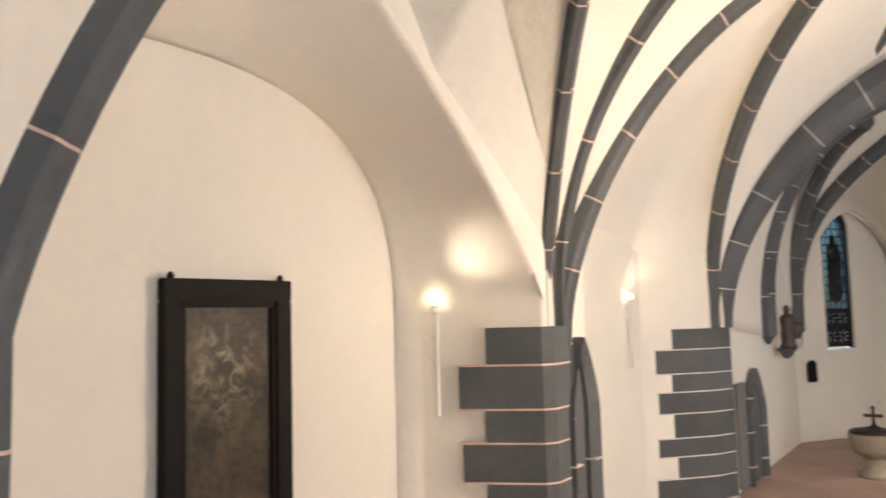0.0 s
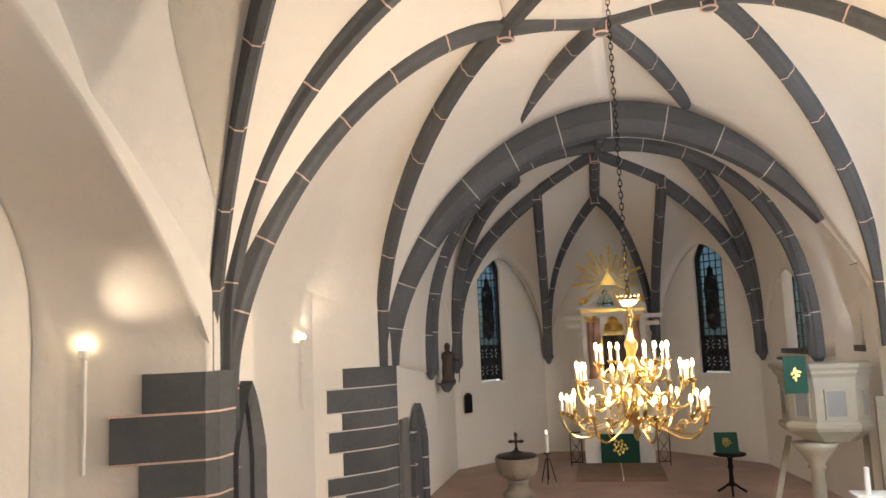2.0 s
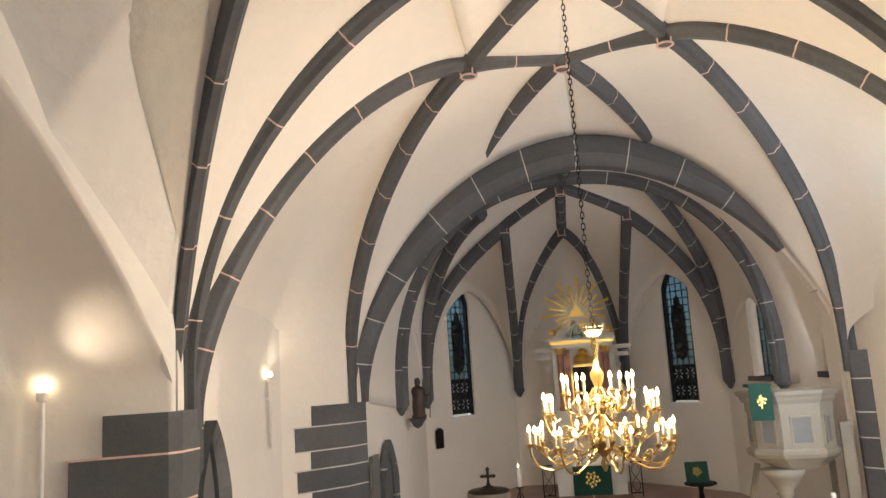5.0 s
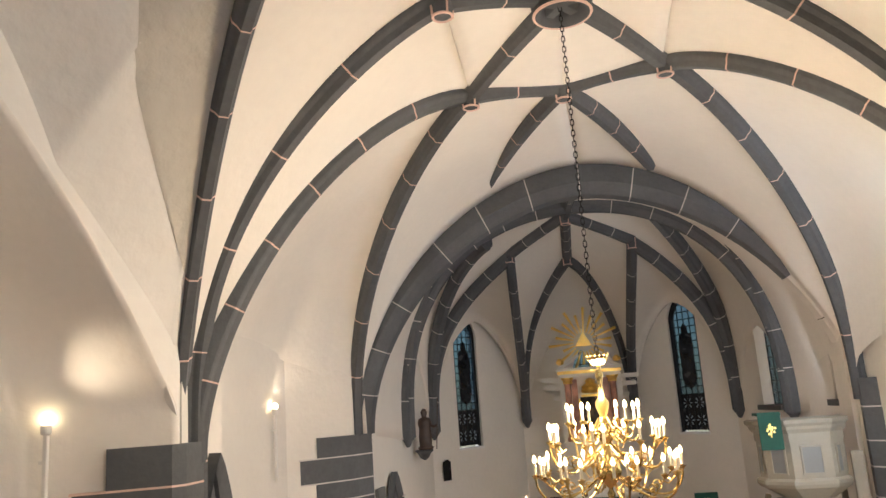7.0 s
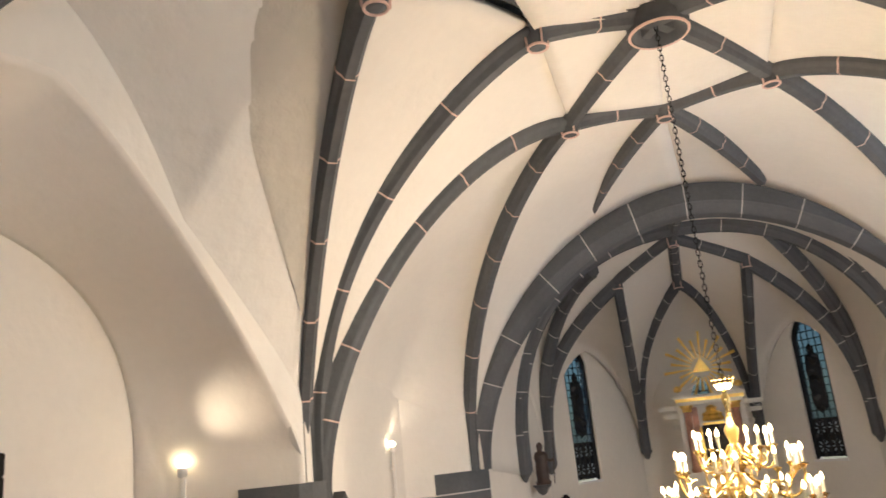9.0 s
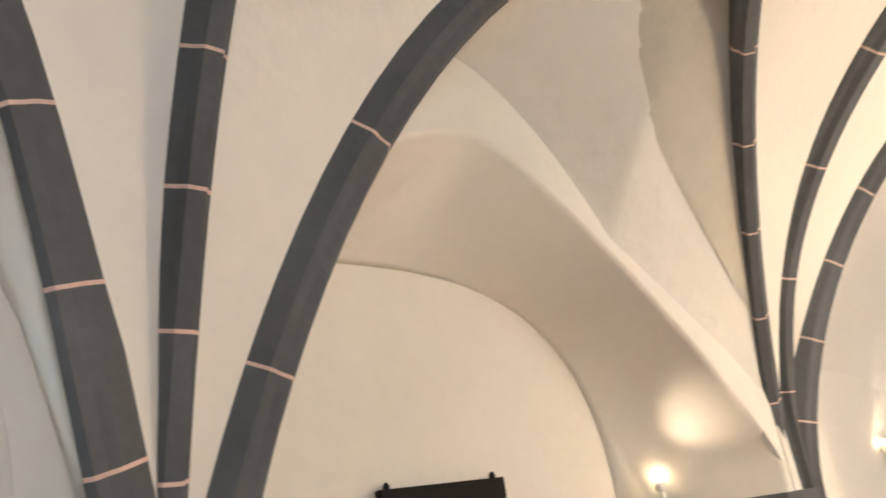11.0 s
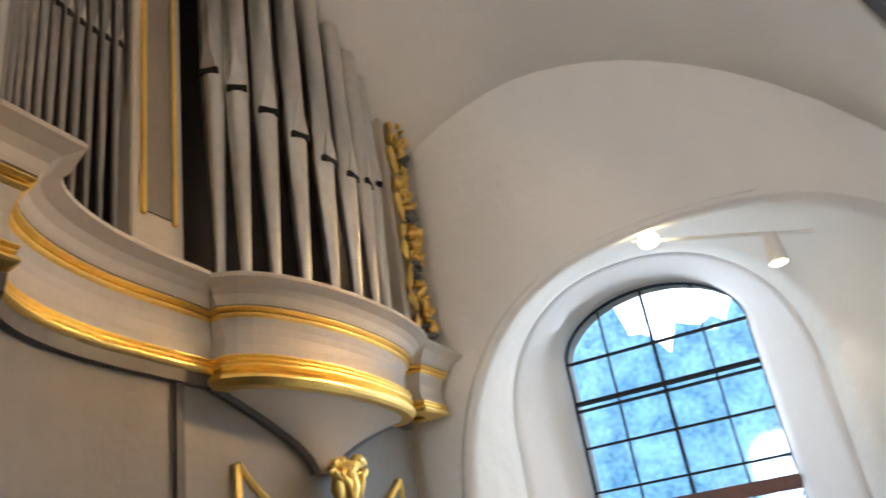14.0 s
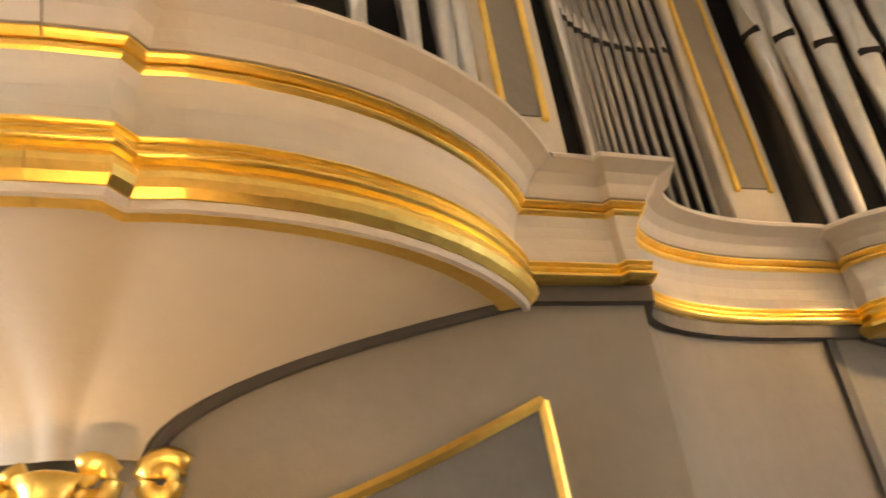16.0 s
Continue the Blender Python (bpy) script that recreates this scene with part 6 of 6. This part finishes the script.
def gilt_ornament(x, y, z, s, seed):
    rng = random.Random(seed)
    bm = bmesh.new()
    lathe(bm, [(0.01, -0.20), (0.05, -0.14), (0.075, -0.05), (0.06, 0.02), (0.085, 0.06), (0.03, 0.08)], (x, y, z), 12, 5, 0.14)
    for sg in (-1, 1):
        pts = [(x + sg * s * (0.10 + u), y + 0.02, z + 0.04 + v) for u, v in scroll(0, 0, 0.055, 1.2, 2.2, 14, sg)]
        tube(bm, pts, 0.026, 7, lambda t: 1.1 - 0.5 * t)
        tube(bm, [(x + sg * 0.03, y + 0.03, z - 0.12), (x + sg * 0.06, y + 0.05, z - 0.03), (x + sg * 0.11, y + 0.02, z + 0.02)], 0.028, 7, lambda t: 1 - 0.4 * t)
    part("gilt_ornament", bm, GOLD, organ, "carved and gilded leaf ornament", smooth=True)


for cx in (-3.30, 2 * OC + 3.30):
    gilt_ornament(cx, -2.50, OZ + 0.57, 1.0, 5)
gilt_ornament(OC, -2.10, OZ + 0.38, 1.0, 6)
for sg in (-1, 1):
    bm = tube(bmesh.new(), [(OC + sg * (0.24 + u), -2.20, OZ + 0.45 + v) for u, v in scroll(0, 0, 0.06, 1.4, 0.5, 18, -sg)], 0.026, 7)
    part("gilt_scroll", bm, GOLD, organ, "carved and gilded scroll", smooth=True)


# dark fields with gilded borders on the lower case
def dark_field(pts, y, border):
    """pts: closed outline (x, z); border: indices of its gilded sides."""
    v = [(x, y - 0.01, OZ + z) for x, z in pts] + [(x, y + 0.008, OZ + z) for x, z in pts]
    n = len(pts)
    f = [tuple(range(n)), tuple(range(2 * n - 1, n - 1, -1))] + [(i, n + i, n + (i + 1) % n, (i + 1) % n) for i in range(n)]
    mesh_object("dark_field", v, f, SLATE, organ, label="slate grey painted field")
    bm = bmesh.new()
    for i in border:
        a, b = Vector((pts[i][0], y + 0.006, OZ + pts[i][1])), Vector((pts[(i + 1) % n][0], y + 0.006, OZ + pts[(i + 1) % n][1]))
        tube(bm, [a, b], 0.020, 6)
    part("gilt_border", bm, GOLD, organ, "gilded border strip")


hang = lambda x0, z0, x1, z1, sag, n=10: [(x0 + (x1 - x0) * i / n, z0 + (z1 - z0) * i / n - sag * math.sin(math.pi * i / n)) for i in range(n + 1)]
for f in (lambda x: x, lambda x: 2 * OC - x):
    top = hang(-0.80, 0.60, 0.36, 0.22, 0.035)
    dark_field([(f(x), z) for x, z in top + [(0.36, -1.2), (-0.86, -1.2)]], -2.215, list(range(10)) + [12])
    top = hang(-2.62, 0.61, -3.15, 0.40, 0.08) + hang(-3.45, 0.40, -4.0, 0.60, 0.08)
    dark_field([(f(x), z) for x, z in top + [(-3.95, -1.2), (-2.66, -1.2)]], -2.60, list(range(21)) + [21, 23])


# pipes
def pipe(x, y, r, foot, mouth, top_z, mat=TIN, toward=(0, 1)):
    t = Vector((toward[0], toward[1], 0)).normalized()
    side = Vector((-t.y, t.x, 0))
    base = Vector((x, y, OZ))
    p = part("pipe", lathe(bmesh.new(), [(r * 0.30, foot), (r * 0.34, foot + 0.02), (r * 0.96, mouth - 0.01), (r, mouth), (r, top_z), (r * 0.9, top_z + 0.005)], base, 16), mat, organ, "tin organ pipe", smooth=True)
    # mouth: slit with its shade painted dark, and a flattened pointed upper lip
    w = r * 0.78
    o = r * 1.0
    a = base + t * o + Vector((0, 0, mouth))
    v = [a - side * w, a + side * w, a + side * w + Vector((0, 0, 0.034)), a - side * w + Vector((0, 0, 0.034))]
    v += [q - t * (r * 0.75) for q in v]
    mesh_object("mouth", v, [(0, 1, 2, 3), (7, 6, 5, 4), (0, 4, 5, 1), (1, 5, 6, 2), (2, 6, 7, 3), (3, 7, 4, 0)], CASE_SHADE, p, label="pipe mouth with its shade painted dark")
    b0, b1, c = a - side * w * 0.9 + Vector((0, 0, 0.036)), a + side * w * 0.9 + Vector((0, 0, 0.036)), a + Vector((0, 0, 0.036 + r * 3.6)) + t * 0.004
    k = -t * (r * 0.5)
    mesh_object("upper_lip", [b0, b1, c, b0 + k, b1 + k, c + k], [(0, 1, 2), (5, 4, 3), (0, 3, 4, 1), (1, 4, 5, 2), (2, 5, 3, 0)], LIP, p, label="pale pointed pipe lip")
    return p


LIP = material("bright flattened tin", (0.74, 0.71, 0.66), 0.32, metal=0.75, scale=12, vary=0.1)
for f, sg in ((lambda x: x, 1), (lambda x: 2 * OC - x, -1)):
    for i in range(10):
        t = -1 + 2 * i / 9
        a = math.pi / 2 - t * 1.36
        x, y = -3.23 + 0.74 * math.cos(a), -2.62 + 0.29 * math.sin(a) ** 0.8
        pipe(f(x), y, 0.062 + 0.008 * (1 - abs(t)), 1.36, 2.18 + 0.34 * abs(t) ** 1.4, 4.3, toward=(sg * math.cos(a) * 0.6, math.sin(a)))
    n = 18
    for i in range(n):
        t = i / (n - 1)
        a = math.pi / 2 * t
        x, y = -1.24 - 0.80 * (1 - math.cos(a)) - 0.05 * t, -2.26 - 0.36 * math.sin(a)
        # darker tin from the third pipe of the hollow field onwards
        pipe(f(x), y - 0.04, 0.026, 1.36, 2.44 + 0.10 * (2 * t - 1) ** 2 - 0.06 * t, 4.1, TIN_DARKER if i > 1 else TIN, toward=(-sg * 0.5 * t, 1))
    for i in range(7):
        t = i / 6
        x = 0.30 - 1.05 * math.sin(math.pi / 2 * (0.08 + 0.86 * t))
        y = -2.24 + 0.50 * math.cos(math.pi / 2 * (0.08 + 0.86 * t))
        pipe(f(x), y, 0.062, 1.36, 2.6 - 0.25 * t, 4.6)
    # upright stiles with gilded edges
    for x0, x1, y in ((-1.06, -0.84, -2.22), (-2.34, -2.10, -2.62)):
        xa, xb = sorted((f(x0), f(x1)))
        st = part("stile", box(bmesh.new(), (xa - 0.03, y - 0.12, OZ + 1.36), (xb + 0.03, y + 0.0, OZ + 4.5), 0.006), CREAM, organ, "ivory upright stile")
        part("stile_field", box(bmesh.new(), (xa + 0.035, y - 0.02, OZ + 1.66), (xb - 0.035, y + 0.008, OZ + 4.5)), TAUPE, st, "taupe stile field")
        for xe in (xa + 0.03, xb - 0.03):
            part("gilt_edge", box(bmesh.new(), (xe - 0.014, y - 0.01, OZ + 1.64), (xe + 0.014, y + 0.016, OZ + 4.5), 0.004), GOLD, st, "gilded edge strip")
    # outer post and the carved wing beside it
    xp = f(-4.06)
    part("outer_post", box(bmesh.new(), (xp - 0.035, -2.66, OZ + 1.36), (xp + 0.035, -2.42, OZ + 4.5), 0.006), CREAM, organ, "ivory outer post")
    rng = random.Random(21)
    wing = part("carved_wing", tube(bmesh.new(), [(f(-4.12 - 0.02 * math.sin(i * 1.3)), -2.40, OZ + 1.50 + 2.9 * i / 40) for i in range(41)], 0.03, 6), GOLD, organ, "carved and gilded openwork wing", smooth=True)
    for i in range(34):
        z = OZ + 1.5 + 2.85 * i / 34
        o = 0.08 + 0.08 * (0.5 + 0.5 * math.sin(i * 0.9)) + rng.uniform(0, 0.02)
        s = rng.uniform(0.05, 0.085)
        pts = [(f(-4.11 - o * 0.4 - u * 0.9), -2.40 + rng.uniform(-0.03, 0.05), z + v) for u, v in scroll(o * 0.6, 0, s, 1.0, rng.uniform(0, 6), 10, rng.choice((-1, 1)))]
        ob = part("gilt_leaf", tube(bmesh.new(), pts, 0.024, 6, lambda t: 1.3 - 0.7 * t), GOLD if i % 5 else SLATE, wing, smooth=True)
# back sheet coloured as dark as the shade behind the pipes
part("case_back", box(bmesh.new(), (-4.0, -3.0, OZ + 1.0), (2 * OC + 4.0, -2.85, OZ + 4.6)), CASE_SHADE, organ, "back of the case with its shade painted dark")
part("case_top", box(bmesh.new(), (-4.0, -3.0, OZ + 4.5), (2 * OC + 4.0, -2.2, OZ + 4.56)), CREAM, organ)
